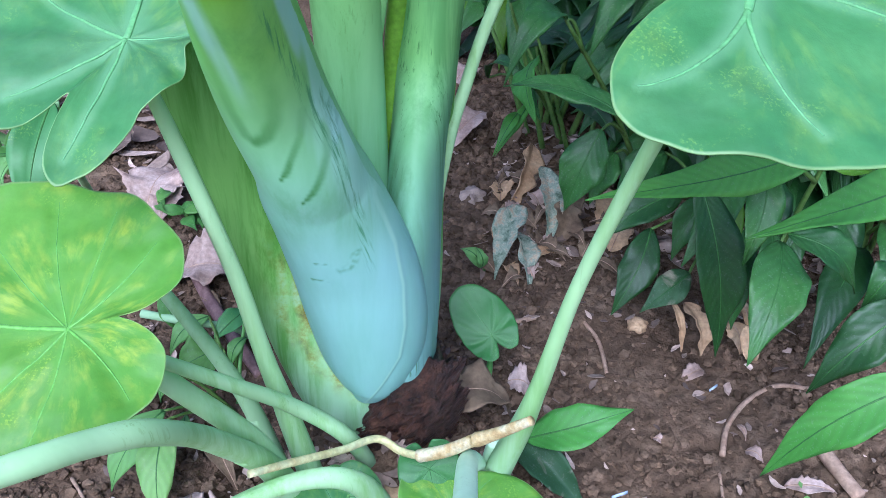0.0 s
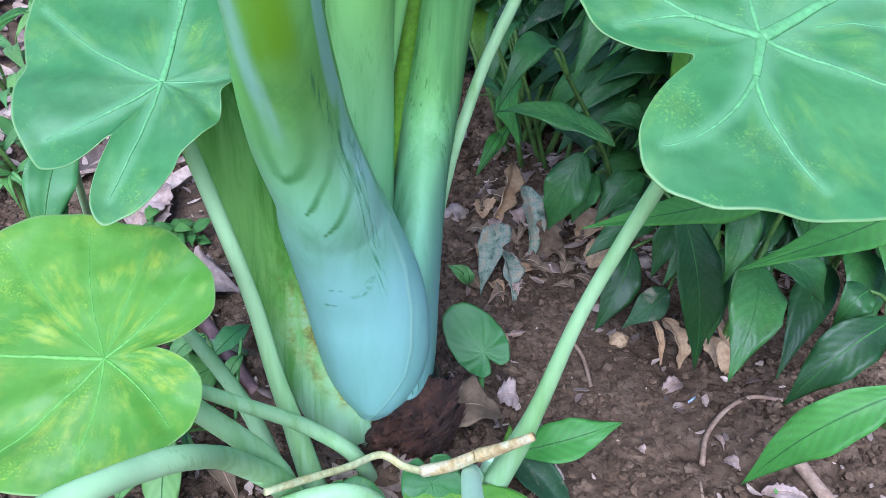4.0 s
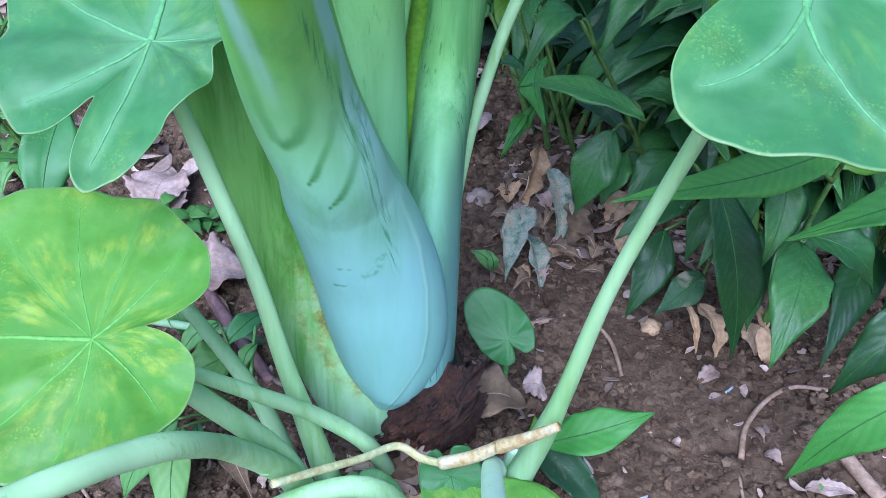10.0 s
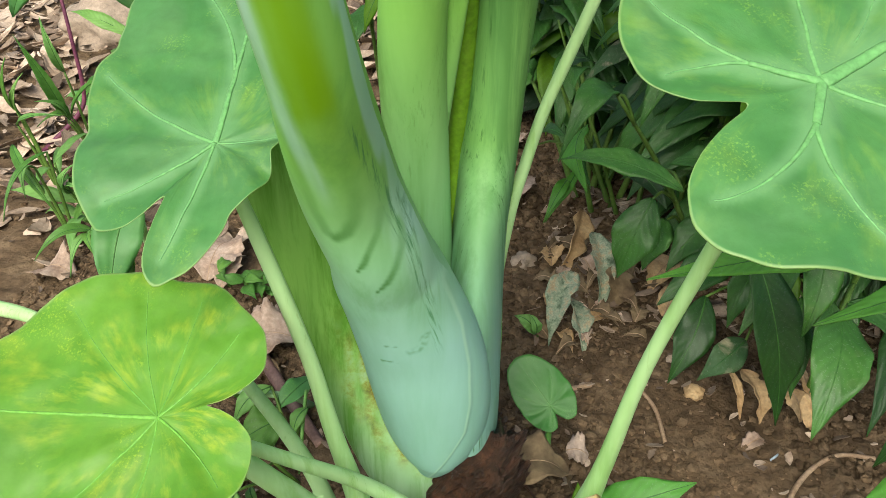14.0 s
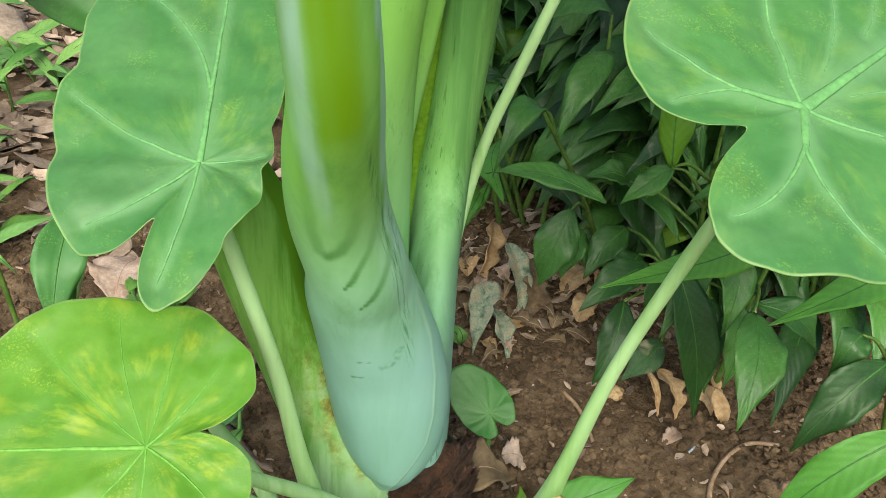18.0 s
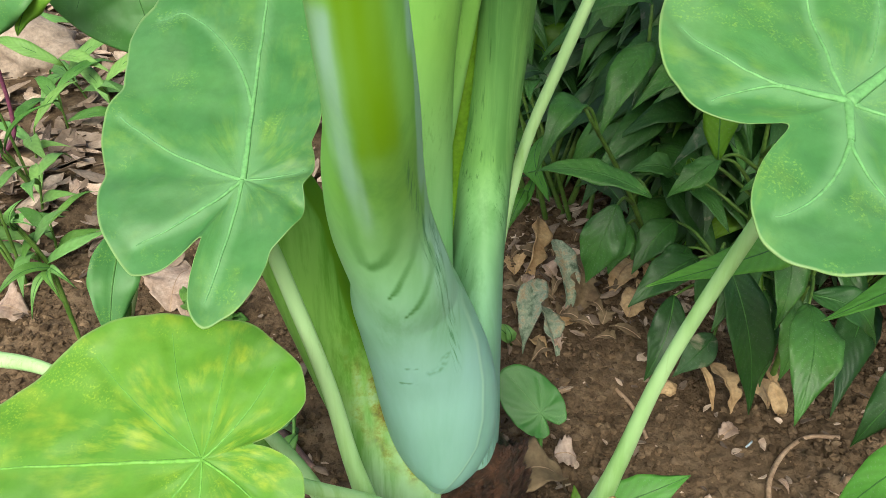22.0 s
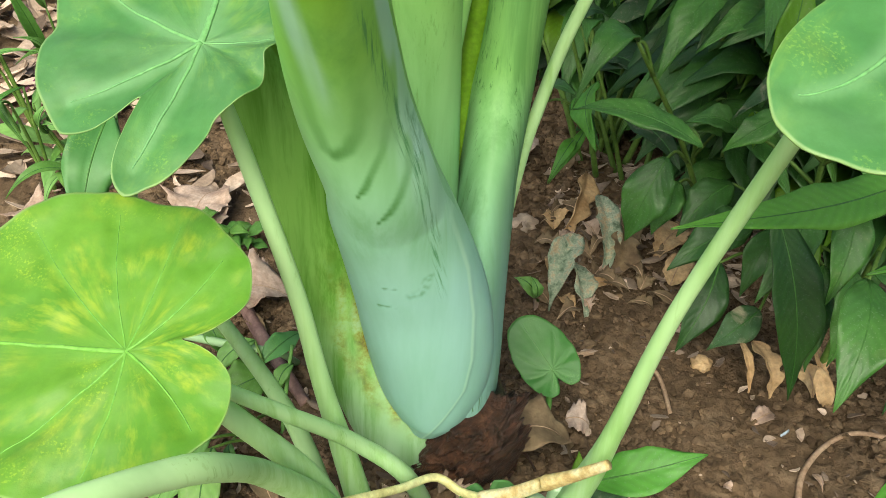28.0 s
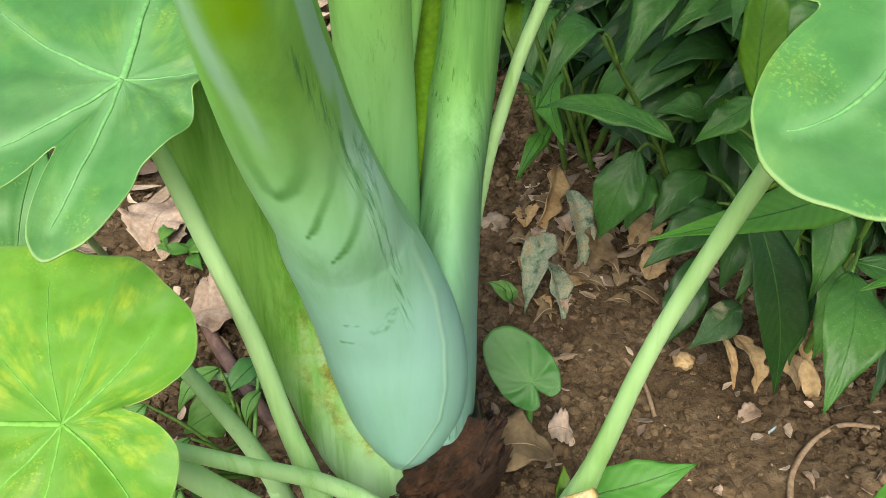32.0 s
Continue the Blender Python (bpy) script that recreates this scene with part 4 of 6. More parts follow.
heart_leaf(waxy, Blade((0.090, 0.064, 0.520), (0.0, -0.25, 0.97), (0.1, -0.98, 0.0),
                       [(0, 0.052), (40, 0.054), (80, 0.058), (110, 0.058), (140, 0.056), (165, 0.052), (180, 0.051), (-165, 0.052), (-140, 0.056), (-110, 0.058), (-80, 0.058), (-40, 0.054)], wave=0.002),
           TARO_FRESH, VEIN_LIME, [(0, 0, 0, 0.9, 0.002, 0.001), (130, 120, 0, 0.8, 0.001, 0.0006), (-130, -120, 0, 0.8, 0.001, 0.0006)])
dead = thing("withered_stalk", "withered yellow leaf stalk lying bent across the shoots", "dead stalk")
stalk("tip_length", [(-0.118, 0.450, 0.191, 0.0034, 0.0034), (-0.086, 0.485, 0.166, 0.0037, 0.0037), (-0.054, 0.518, 0.142, 0.0040, 0.0037), (-0.024, 0.548, 0.124, 0.0044, 0.0037), (0.000, 0.538, 0.120, 0.0050, 0.0037), (0.022, 0.52, 0.136, 0.0048, 0.0037)],
      DEAD_STALK, dead, n=40, sides=12, wob=0.06)
stalk("base_length", [(0.018, 0.52, 0.136, 0.00666, 0.00592), (0.045, 0.516, 0.152, 0.00629, 0.00592), (0.068, 0.514, 0.170, 0.00592, 0.00555), (0.071, 0.513, 0.172, 0.00703, 0.00666), (0.09, 0.510, 0.187, 0.00555, 0.00518), (0.116, 0.503, 0.213, 0.00444, 0.00407)],
      WITHER, dead, "blotched brown and cream joint", n=40, sides=14, wob=0.08)

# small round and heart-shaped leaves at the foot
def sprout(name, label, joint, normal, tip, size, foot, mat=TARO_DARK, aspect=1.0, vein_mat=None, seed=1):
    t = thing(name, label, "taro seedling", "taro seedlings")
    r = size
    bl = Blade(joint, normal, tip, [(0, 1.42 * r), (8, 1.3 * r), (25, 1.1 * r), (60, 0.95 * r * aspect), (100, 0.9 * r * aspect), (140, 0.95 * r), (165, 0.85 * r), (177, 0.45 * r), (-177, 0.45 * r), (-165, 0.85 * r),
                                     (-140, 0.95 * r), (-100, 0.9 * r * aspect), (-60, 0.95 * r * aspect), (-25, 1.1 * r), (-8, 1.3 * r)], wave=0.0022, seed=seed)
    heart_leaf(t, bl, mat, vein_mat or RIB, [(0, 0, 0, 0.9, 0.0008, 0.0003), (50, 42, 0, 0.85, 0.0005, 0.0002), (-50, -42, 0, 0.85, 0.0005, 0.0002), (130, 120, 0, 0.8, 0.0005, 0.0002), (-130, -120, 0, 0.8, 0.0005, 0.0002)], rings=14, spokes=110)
    j, f = Vector(joint), Vector(foot)
    m = j.lerp(f, 0.5) + Vector((0.006, 0.004, 0.0))
    stalk("leaf_stalk", [(*f, 0.0045, 0.0045), (*m, 0.0035, 0.0035), (*j, 0.002, 0.002)], STALK_GREEN, t, n=14, sides=10)
    return t


beside = thing("taro_seedling", "small dark green taro seedling beside the corm", "taro seedling", "taro seedlings")
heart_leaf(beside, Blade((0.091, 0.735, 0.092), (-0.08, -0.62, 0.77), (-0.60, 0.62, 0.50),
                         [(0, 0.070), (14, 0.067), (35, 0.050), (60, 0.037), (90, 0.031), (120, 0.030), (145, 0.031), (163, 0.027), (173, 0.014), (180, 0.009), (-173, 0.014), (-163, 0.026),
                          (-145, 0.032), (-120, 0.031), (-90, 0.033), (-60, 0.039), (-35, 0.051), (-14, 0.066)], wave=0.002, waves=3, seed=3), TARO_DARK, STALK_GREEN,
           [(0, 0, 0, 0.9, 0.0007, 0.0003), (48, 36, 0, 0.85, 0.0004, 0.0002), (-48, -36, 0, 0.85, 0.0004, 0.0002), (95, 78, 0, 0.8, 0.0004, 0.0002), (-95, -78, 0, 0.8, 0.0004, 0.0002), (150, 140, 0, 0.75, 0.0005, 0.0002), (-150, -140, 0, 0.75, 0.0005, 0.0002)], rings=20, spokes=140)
stalk("leaf_stalk", [(0.084, 0.716, -0.01, 0.0052, 0.005), (0.090, 0.722, 0.045, 0.0042, 0.004), (0.091, 0.735, 0.091, 0.0018, 0.0018)], STALK_GREEN, beside, n=14, sides=10)
sprout("taro_seedling", "lime-green heart-shaped seedling leaf", (0.056, 0.495, 0.085), (0.1, -0.25, 0.95), (0.98, 0.12, 0.0), 0.067, (0.043, 0.57, -0.005), TARO_LIME, 0.75, VEIN)
sprout("taro_seedling", "dark green round seedling leaf among the stalks", (0.0283, 0.530, 0.105), (0.1, -0.75, 0.6), (0.2, -0.5, -0.6), 0.034, (-0.005, 0.623, 0), TARO_DARK)
sprout("taro_seedling", "green heart-shaped seedling leaf over dry litter", (-0.048, 0.509, 0.085), (-0.1, -0.5, 0.85), (0.55, -0.6, -0.3), 0.036, (-0.088, 0.606, 0), TARO)
sprout("taro_seedling", "pale torn seedling leaf lying low", (-0.055, 0.487, 0.078), (0.1, -0.3, 0.9), (-0.4, -0.8, 0.0), 0.056, (-0.054, 0.546, -0.005), TARO, seed=4)
sprout("taro_seedling", "small blue-green seedling leaf with a browned edge", (-0.125, 0.499, 0.02), (0.2, -0.3, 0.9), (-0.3, 0.9, 0.0), 0.020, (-0.119, 0.498, -0.005), TARO, seed=6)
sprout("taro_seedling", "pale green leaf torn at its edge", (-0.34, 0.461, 0.03), (0.35, -0.55, 0.7), (0.5, 0.8, 0.3), 0.042, (-0.354, 0.45, -0.005), TARO_LIME, 0.6, seed=9)

# ---- ginger bed ----
def ginger(foot, leaves, label="leafy ginger shoot with long dark green leaves", group="ginger shoots"):
    """leaves: rows of base, tip, width and what lance() takes."""
    g = thing("ginger_shoot", label, "ginger plant", group)
    top = max((Vector(b) for b, *_ in leaves), key=lambda p: p.z)
    f = Vector(foot)
    f.z = ground_height(f.x, f.y) - 0.01
    midp = f.lerp(top, 0.5) + Vector((0, 0.01, 0.02))
    stalk("stem", [(*f, 0.0045, 0.0045), (*midp, 0.0038, 0.0038), (*top, 0.0022, 0.0022)], GINGER_STEM, g, n=12, sides=8)
    for i, (b, t, w, *rest) in enumerate(leaves):
        kw = rest[0] if rest else {}
        b = Vector(b)
        k = max(0.05, min(0.95, (b.z - f.z) / max(0.01, top.z - f.z) - 0.15))
        a = f.lerp(midp, k * 2) if k < 0.5 else midp.lerp(top, k * 2 - 1)
        if (a - b).length > 0.01:
            mp = a.lerp(b, 0.6) + Vector((0, 0, 0.012))
            stalk("leaf_stalk", [(*a, 0.003, 0.003), (*mp, 0.0024, 0.0024), (*b, 0.0018, 0.0018)], GINGER_STEM, g, n=8, sides=6)
        lance_leaf(g, b, t, w * 0.8, seed=i + int(f.x * 977) % 50, **kw)
    return g


ginger((0.36, 1.14, 0), [((0.244, 0.907, 0.290), (0.095, 0.959, 0.311), 0.047, dict(arch=0.012, face=(0.1, -0.35, 0.93))), ((0.161, 0.962, 0.389), (0.090, 0.88, 0.368), 0.045, dict(arch=0.035)),
                         ((0.231, 1.004, 0.222), (0.192, 0.976, 0.118), 0.078, dict(arch=0.012)), ((0.187, 1.118, 0.224), (0.261, 1.04, 0.191), 0.055, dict(arch=0.01, mat=GINGER_MOTTLED)),
                         ((0.264, 1.047, 0.163), (0.231, 1.003, 0.113), 0.06, dict(arch=0.012))])
ginger((0.22, 1.38, 0), [((0.127, 1.249, 0.175), (0.163, 1.131, 0.172), 0.035, dict(arch=0.012)), ((0.154, 1.257, 0.128), (0.1, 1.175, 0.088), 0.022, dict(arch=0.02, mat=GINGER_LIGHT)),
                         ((0.086, 1.297, 0.152), (0.132, 1.213, 0.22), 0.04)])
ginger((0.44, 1.02, 0), [((0.323, 0.848, 0.249), (0.37, 0.769, 0.057), 0.075, dict(arch=0.02)), ((0.384, 0.901, 0.241), (0.314, 0.807, 0.163), 0.06, dict(arch=0.016)),
                         ((0.296, 0.901, 0.137), (0.249, 0.833, 0.055), 0.06, dict(arch=0.012)), ((0.344, 0.859, 0.10), (0.28, 0.816, 0.075), 0.05, dict(arch=0.01, mat=GINGER_MOTTLED)),
                         ((0.343, 0.958, 0.16), (0.237, 0.909, 0.123), 0.062, dict(arch=0.012)), ((0.389, 0.903, 0.205), (0.38, 0.837, 0.139), 0.032, dict(arch=0.006, mat=GINGER_LIME)),
                         ((0.33, 1.033, 0.175), (0.259, 0.981, 0.129), 0.06, dict(arch=0.014)),
                         ((0.405, 0.87, 0.165), (0.393, 0.8, 0.07), 0.055, dict(arch=0.014)),
                         ((0.422, 0.84, 0.184), (0.404, 0.78, 0.099), 0.055, dict(arch=0.014)),
                         ((0.334, 0.98, 0.163), (0.284, 0.93, 0.132), 0.06, dict(arch=0.014)),
                         ((0.437, 0.9, 0.22), (0.409, 0.84, 0.167), 0.055, dict(arch=0.014)),
                         ((0.367, 0.93, 0.173), (0.324, 0.88, 0.114), 0.05, dict(arch=0.014))])
ginger((0.44, 0.86, 0), [((0.391, 0.745, 0.238), (0.343, 0.629, 0.181), 0.075, dict(arch=0.02)), ((0.416, 0.786, 0.22), (0.502, 0.764, 0.172), 0.06, dict(arch=0.02)),
                         ((0.451, 0.82, 0.326), (0.154, 0.622, 0.37), 0.056, dict(arch=0.010, mat=GINGER_LIGHT, wave=0.005)), ((0.375, 0.798, 0.302), (0.354, 0.736, 0.219), 0.05, dict(arch=0.012))])
ginger((0.62, 0.72, 0), [((0.51, 0.66, 0.235), (0.408, 0.621, 0.153), 0.066, dict(arch=0.018)), ((0.47, 0.545, 0.25), (0.351, 0.545, 0.116), 0.062, dict(arch=0.02, mat=GINGER_LIGHT)),
                         ((0.45, 0.62, 0.42), (0.24, 0.483, 0.438), 0.048, dict(arch=0.012, mat=GINGER_LIGHT)), ((0.501, 0.703, 0.239), (0.464, 0.682, 0.215), 0.05), ((0.425, 0.421, 0.194), (0.388, 0.381, 0.179), 0.05, dict(mat=GINGER_LIGHT))])
ginger((0.44, 1.0, 0), [((0.385, 0.934, 0.428), (0.32, 0.921, 0.384), 0.05, dict(arch=0.02)), ((0.317, 0.900, 0.346), (0.318, 0.940, 0.50), 0.056, dict(arch=0.004, mat=GINGER_LIME, face=(0, -1, 0.2))),
                        ((0.351, 0.972, 0.308), (0.282, 0.956, 0.269), 0.045, dict(arch=0.012)), ((0.322, 1, 0.294), (0.317, 0.957, 0.272), 0.028, dict(arch=0.006, mat=GINGER_LIME)),
                        ((0.317, 1.031, 0.255), (0.251, 1.034, 0.268), 0.045, dict(arch=0.012)), ((0.378, 0.869, 0.372), (0.352, 0.825, 0.351), 0.04, dict(mat=GINGER_LIGHT)),
                        ((0.442, 0.921, 0.29), (0.369, 0.934, 0.294), 0.05)])
lance_leaf(big, (0.07, 0.635, 0.673), (0.028, 0.6, 0.646), 0.035, TARO, "small pale leaf at the slim stalk", arch=0.004)
rg = random.Random(7)
def spread(n, xr, yr, hr, lime=0.12, step=0.0):
    for i in range(n):
        x, y = rg.uniform(*xr), rg.uniform(*yr)
        if y < 1.28 - 0.75 * (x - 0.12) or y < 0.93:
            y += 0.45
        if x < 0.32 and y < 1.62:
            x += 0.25
        hgt = rg.uniform(*hr)
        lv = []
        for k in range(7):
            z = hgt * (0.3 + 0.7 * k / 6)
            a = rg.gauss(-1.6, 1.3)
            b = Vector((x + 0.03 * math.cos(a), y + 0.03 * math.sin(a), z))
            ln = rg.uniform(0.12, 0.2)
            t = b + Vector((math.cos(a) * ln, math.sin(a) * ln, rg.uniform(-0.12, 0.03)))
            q = rg.random()
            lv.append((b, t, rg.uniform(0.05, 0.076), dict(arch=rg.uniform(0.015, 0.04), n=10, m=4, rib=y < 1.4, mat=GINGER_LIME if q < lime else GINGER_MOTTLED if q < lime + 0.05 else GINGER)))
        ginger((x, y, 0), lv)


spread(96, (0.10, 0.78), (1.12, 1.5), (0.26, 0.56), 0.04)
spread(60, (0.34, 1.0), (1.2, 1.75), (0.22, 0.52), 0.02)
spread(34, (0.10, 0.5), (1.62, 1.95), (0.3, 0.6), 0.02)
spread(30, (0.5, 1.1), (0.9, 1.5), (0.3, 0.55))
spread(80, (0.0, 1.4), (1.5, 2.2), (0.5, 1.0), 0.06)
spread(22, (-0.2, 0.4), (2.3, 3.0), (0.5, 1.0), 0.3)
spread(24, (1.0, 2.4), (1.4, 3.0), (0.6, 1.1))
# bare stems in the shade under the leaves
for i in range(60):
    x, y = rg.uniform(0.36, 0.9), rg.uniform(1.2, 1.7)
    h = rg.uniform(0.15, 0.35)
    t = thing("ginger_cane", "bare pale green ginger stem in the shade", "ginger plant", "ginger canes")
    z0 = ground_height(x, y) - 0.01
    dx, dy = rg.uniform(-0.04, 0.04), rg.uniform(-0.04, 0.02)
    stalk("stem", [(x, y, z0, 0.006, 0.006), (x + dx * 0.5, y + dy * 0.5, h * 0.5, 0.005, 0.005), (x + dx, y + dy, h, 0.003, 0.003)], GINGER_STEM, t, n=8, sides=7)
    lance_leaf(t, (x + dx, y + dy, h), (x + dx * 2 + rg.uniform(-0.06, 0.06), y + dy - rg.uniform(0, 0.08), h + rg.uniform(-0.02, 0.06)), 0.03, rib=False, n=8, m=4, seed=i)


clump = thing("ginger_shoot", "clump of pale green ginger stems rising from the soil bank", "ginger plant", "ginger shoots")
kr = random.Random(17)
for i in range(13):
    f = Vector((0.213, 1.325, 0)) + Vector((kr.uniform(-0.05, 0.06), kr.uniform(-0.05, 0.08), 0))
    f.z = ground_height(f.x, f.y) - 0.008
    tp = f + Vector((kr.uniform(-0.10, 0.08), kr.uniform(-0.06, 0.10), kr.uniform(0.16, 0.30)))
    r = kr.uniform(0.0034, 0.006)
    stalk("stem", [(*f, r * 1.15, r), (*(f.lerp(tp, 0.45) + Vector((0, 0, 0.015))), r * 0.85, r * 0.8), (*tp, r * 0.5, r * 0.5)], GINGER_STEM, clump, n=14, sides=9)
    if i % 2:
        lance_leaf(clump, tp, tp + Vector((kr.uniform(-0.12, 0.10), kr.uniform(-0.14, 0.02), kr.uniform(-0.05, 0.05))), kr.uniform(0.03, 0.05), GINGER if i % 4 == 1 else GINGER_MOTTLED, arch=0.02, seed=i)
lance_leaf(clump, (0.158, 1.213, 0.23), (0.155, 1.106, 0.186), 0.045, GINGER_LIGHT, arch=0.02, seed=40, face=(-0.6, -0.6, 0.3))
lance_leaf(clump, (0.136, 1.225, 0.126), (0.096, 1.158, 0.098), 0.022, GINGER_LIGHT, arch=0.02, seed=41)

# sunlight on its two top leaves is put into their lime colour
ginger((-0.22, 1.62, 0), [((-0.24, 1.5, 0.437), (-0.202, 1.46, 0.363), 0.055, dict(arch=0.015, mat=GINGER_LIME, face=(0, -0.8, 0.6))), ((-0.183, 1.5, 0.366), (-0.227, 1.45, 0.304), 0.05, dict(arch=0.02, mat=GINGER_LIME, face=(-0.3, -0.7, 0.6))),
                          ((-0.20, 1.56, 0.33), (-0.13, 1.46, 0.30), 0.05, dict(arch=0.02)), ((-0.23, 1.58, 0.30), (-0.27, 1.46, 0.24), 0.05, dict(arch=0.02)), ((-0.20, 1.58, 0.24), (-0.16, 1.46, 0.17), 0.05, dict(arch=0.02))],
       "ginger shoot with sunlit lime-green leaves")
# ---- dry leaves, twigs and stones ----
def on_soil(p, dz=0.0):
    return Vector((p[0], p[1], ground_height(p[0], p[1]) + dz))


def dry_leaf(a, b, width, mat=LITTER, label="dry curled fallen leaf on the soil", curl=0.25, arch=0.012, lift=0.004, za=0.0, zb=0.0, seed=0, ragged=0.12):
    p, q = on_soil(a, lift + za), on_soil(b, lift + zb)
    t = thing("dry_leaf", label, "dry leaf", "fallen dry leaves")
    v, f = lance(p, q, width, arch=arch, face=(0, -0.15, 0.95), fold=curl, wave=0.006, n=18, m=10, seed=seed, blunt=0.8)
    d = (q - p).normalized()
    out = []
    for i, w in enumerate(v):
        s = abs((i % 11) / 5 - 1)
        c = p + d * (w - p).dot(d)
        k = 1 + ragged * (noise.noise((i // 11 * 0.9, seed * 3.1, 1 if i % 11 > 5 else 7))) * s * 3
        out.append(c + (w - c) * k)
    ob = mesh_object("blade", out, f, mat, t)
    thicken(ob, 0.0006)
    rows = [(*(out[i * 11 + 5] + Vector((0, 0, 0.0004))), 0.0011 * (1 - 0.04 * i), 0.0008) for i in range(0, 19, 3)]
    tv, tf = tube(rows, 12, 6)
    mesh_object("midrib", tv, tf, TWIG, t)
    return t


GL = [  # from, to, width, material, arch, lifts of both ends
    ((-0.63, 1.43, 0), (-0.54, 1.399, 0), 0.10, LITTER, 0.02, 0, 0), ((-0.414, 1.048, 0), (-0.429, 1.161, 0), 0.045, LITTER, 0.015, 0, 0.01), ((-0.344, 0.926, 0), (-0.244, 0.932, 0), 0.085, LITTER, 0.025, 0, 0.01),
    ((-0.305, 0.89, 0), (-0.266, 0.849, 0), 0.02, LITTER_BROWN, 0.01, 0, 0), ((-0.717, 1.442, 0), (-0.686, 1.46, 0), 0.05, LITTER, 0.01, 0, 0), ((0.02, 1.265, 0), (0.092, 1.373, 0), 0.06, LITTER, 0.02, 0, 0.01),
    ((0.024, 1.471, 0), (0.065, 1.543, 0), 0.07, LITTER, 0.02, 0, 0.02), ((0.02, 0.645, 0), (0.124, 0.685, 0), 0.062, LITTER_BROWN, 0.03, 0.005, 0.012), ((0.311, 1.132, 0), (0.26, 1.071, 0), 0.05, LITTER_TAN, 0.012, 0.02, 0),
    ((0.275, 1.012, 0), (0.31, 1.081, 0), 0.04, LITTER_TAN, 0.01, 0, 0.01), ((0.154, 0.99, 0), (0.202, 1.013, 0), 0.022, LITTER_TAN, 0.012, 0, 0), ((0.205, 1.161, 0), (0.233, 1.075, 0), 0.06, LITTER_BROWN, 0.02, 0.01, 0),
    ((0.346, 0.54, 0), (0.452, 0.539, 0), 0.072, LITTER, 0.008, 0, 0), ((0.37, 0.572, 0), (0.403, 0.556, 0), 0.025, LITTER, 0.01, 0.01, 0), ((0.419, 0.607, 0), (0.477, 0.602, 0), 0.02, LITTER, 0.01, 0, 0),
    ((0.411, 0.854, 0), (0.42, 0.809, 0), 0.03, LITTER_TAN, 0.008, 0.02, 0), ((0.434, 0.893, -0), (0.442, 0.822, 0), 0.016, LITTER_TAN, 0.006, 0.03, 0), ((0.336, 0.762, 0), (0.369, 0.786, 0), 0.022, LITTER, 0.008, 0, 0),
    ((-0.228, 0.641, 0), (-0.181, 0.573, 0), 0.03, LITTER_BROWN, 0.016, 0.01, 0), ((-0.228, 0.561, 0), (-0.199, 0.507, 0), 0.03, LITTER, 0.012, 0, 0), ((-0.197, 0.528, 0), (-0.179, 0.544, 0), 0.04, LITTER, 0.01, 0, 0),
    ((-0.258, 0.491, 0), (-0.205, 0.474, 0), 0.05, LITTER, 0.01, 0, 0), ((-0.144, 0.533, 0), (-0.12, 0.557, 0), 0.03, LITTER, 0.012, 0, 0), ((-0.014, 0.505, 0), (0.016, 0.542, 0), 0.05, LITTER_TAN, 0.01, 0, 0),
    ((0.01, 0.488, 0), (0.04, 0.524, 0), 0.03, LITTER, 0.01, 0, 0), ((-0.132, 0.487, 0), (-0.107, 0.523, 0), 0.014, LITTER_TAN, 0.012, 0, 0.01), ((-0.286, 0.936, 0), (-0.327, 0.913, 0), 0.03, LITTER, 0.01, 0, 0),
    ((0.116, 0.745, 0), (0.147, 0.743, 0), 0.045, LITTER, 0.01, 0, 0), ((-0.621, 1.434, 0), (-0.552, 1.397, 0), 0.07, LITTER_TAN, 0.015, 0, 0), ((0.284, 0.665, 0), (0.294, 0.659, 0), 0.012, LITTER, 0.004, 0, 0),
    ((0.388, 0.654, 0), (0.406, 0.641, 0), 0.018, LITTER, 0.006, 0, 0), ((0.387, 0.691, 0), (0.393, 0.671, 0), 0.008, LITTER, 0.004, 0, 0), ((-0.442, 1.065, 0), (-0.431, 1.194, 0), 0.10, LITTER, 0.02, 0, 0.01),
    ((-0.324, 0.956, 0), (-0.284, 0.97, 0), 0.05, LITTER, 0.02, 0, 0), ((-0.725, 1.09, 0), (-0.662, 1.075, 0), 0.08, LITTER, 0.02, 0, 0), ((-1.562, 2.886, 0), (-1.458, 2.815, 0), 0.2, LITTER, 0.03, 0, 0)]
for i, (a, b, w, mt, ar, za, zb) in enumerate(GL):
    lab = {"dry_leaf": "pale dry fallen leaf on the soil", "dry_leaf_tan": "tan papery fallen leaf on the soil", "dry_leaf_brown": "brown curled fallen leaf on the soil"}[mt.name]
    dry_leaf(a, b, w, mt, lab, arch=ar, za=za, zb=zb, seed=i, curl=0.18 + 0.2 * (i % 3) / 2)
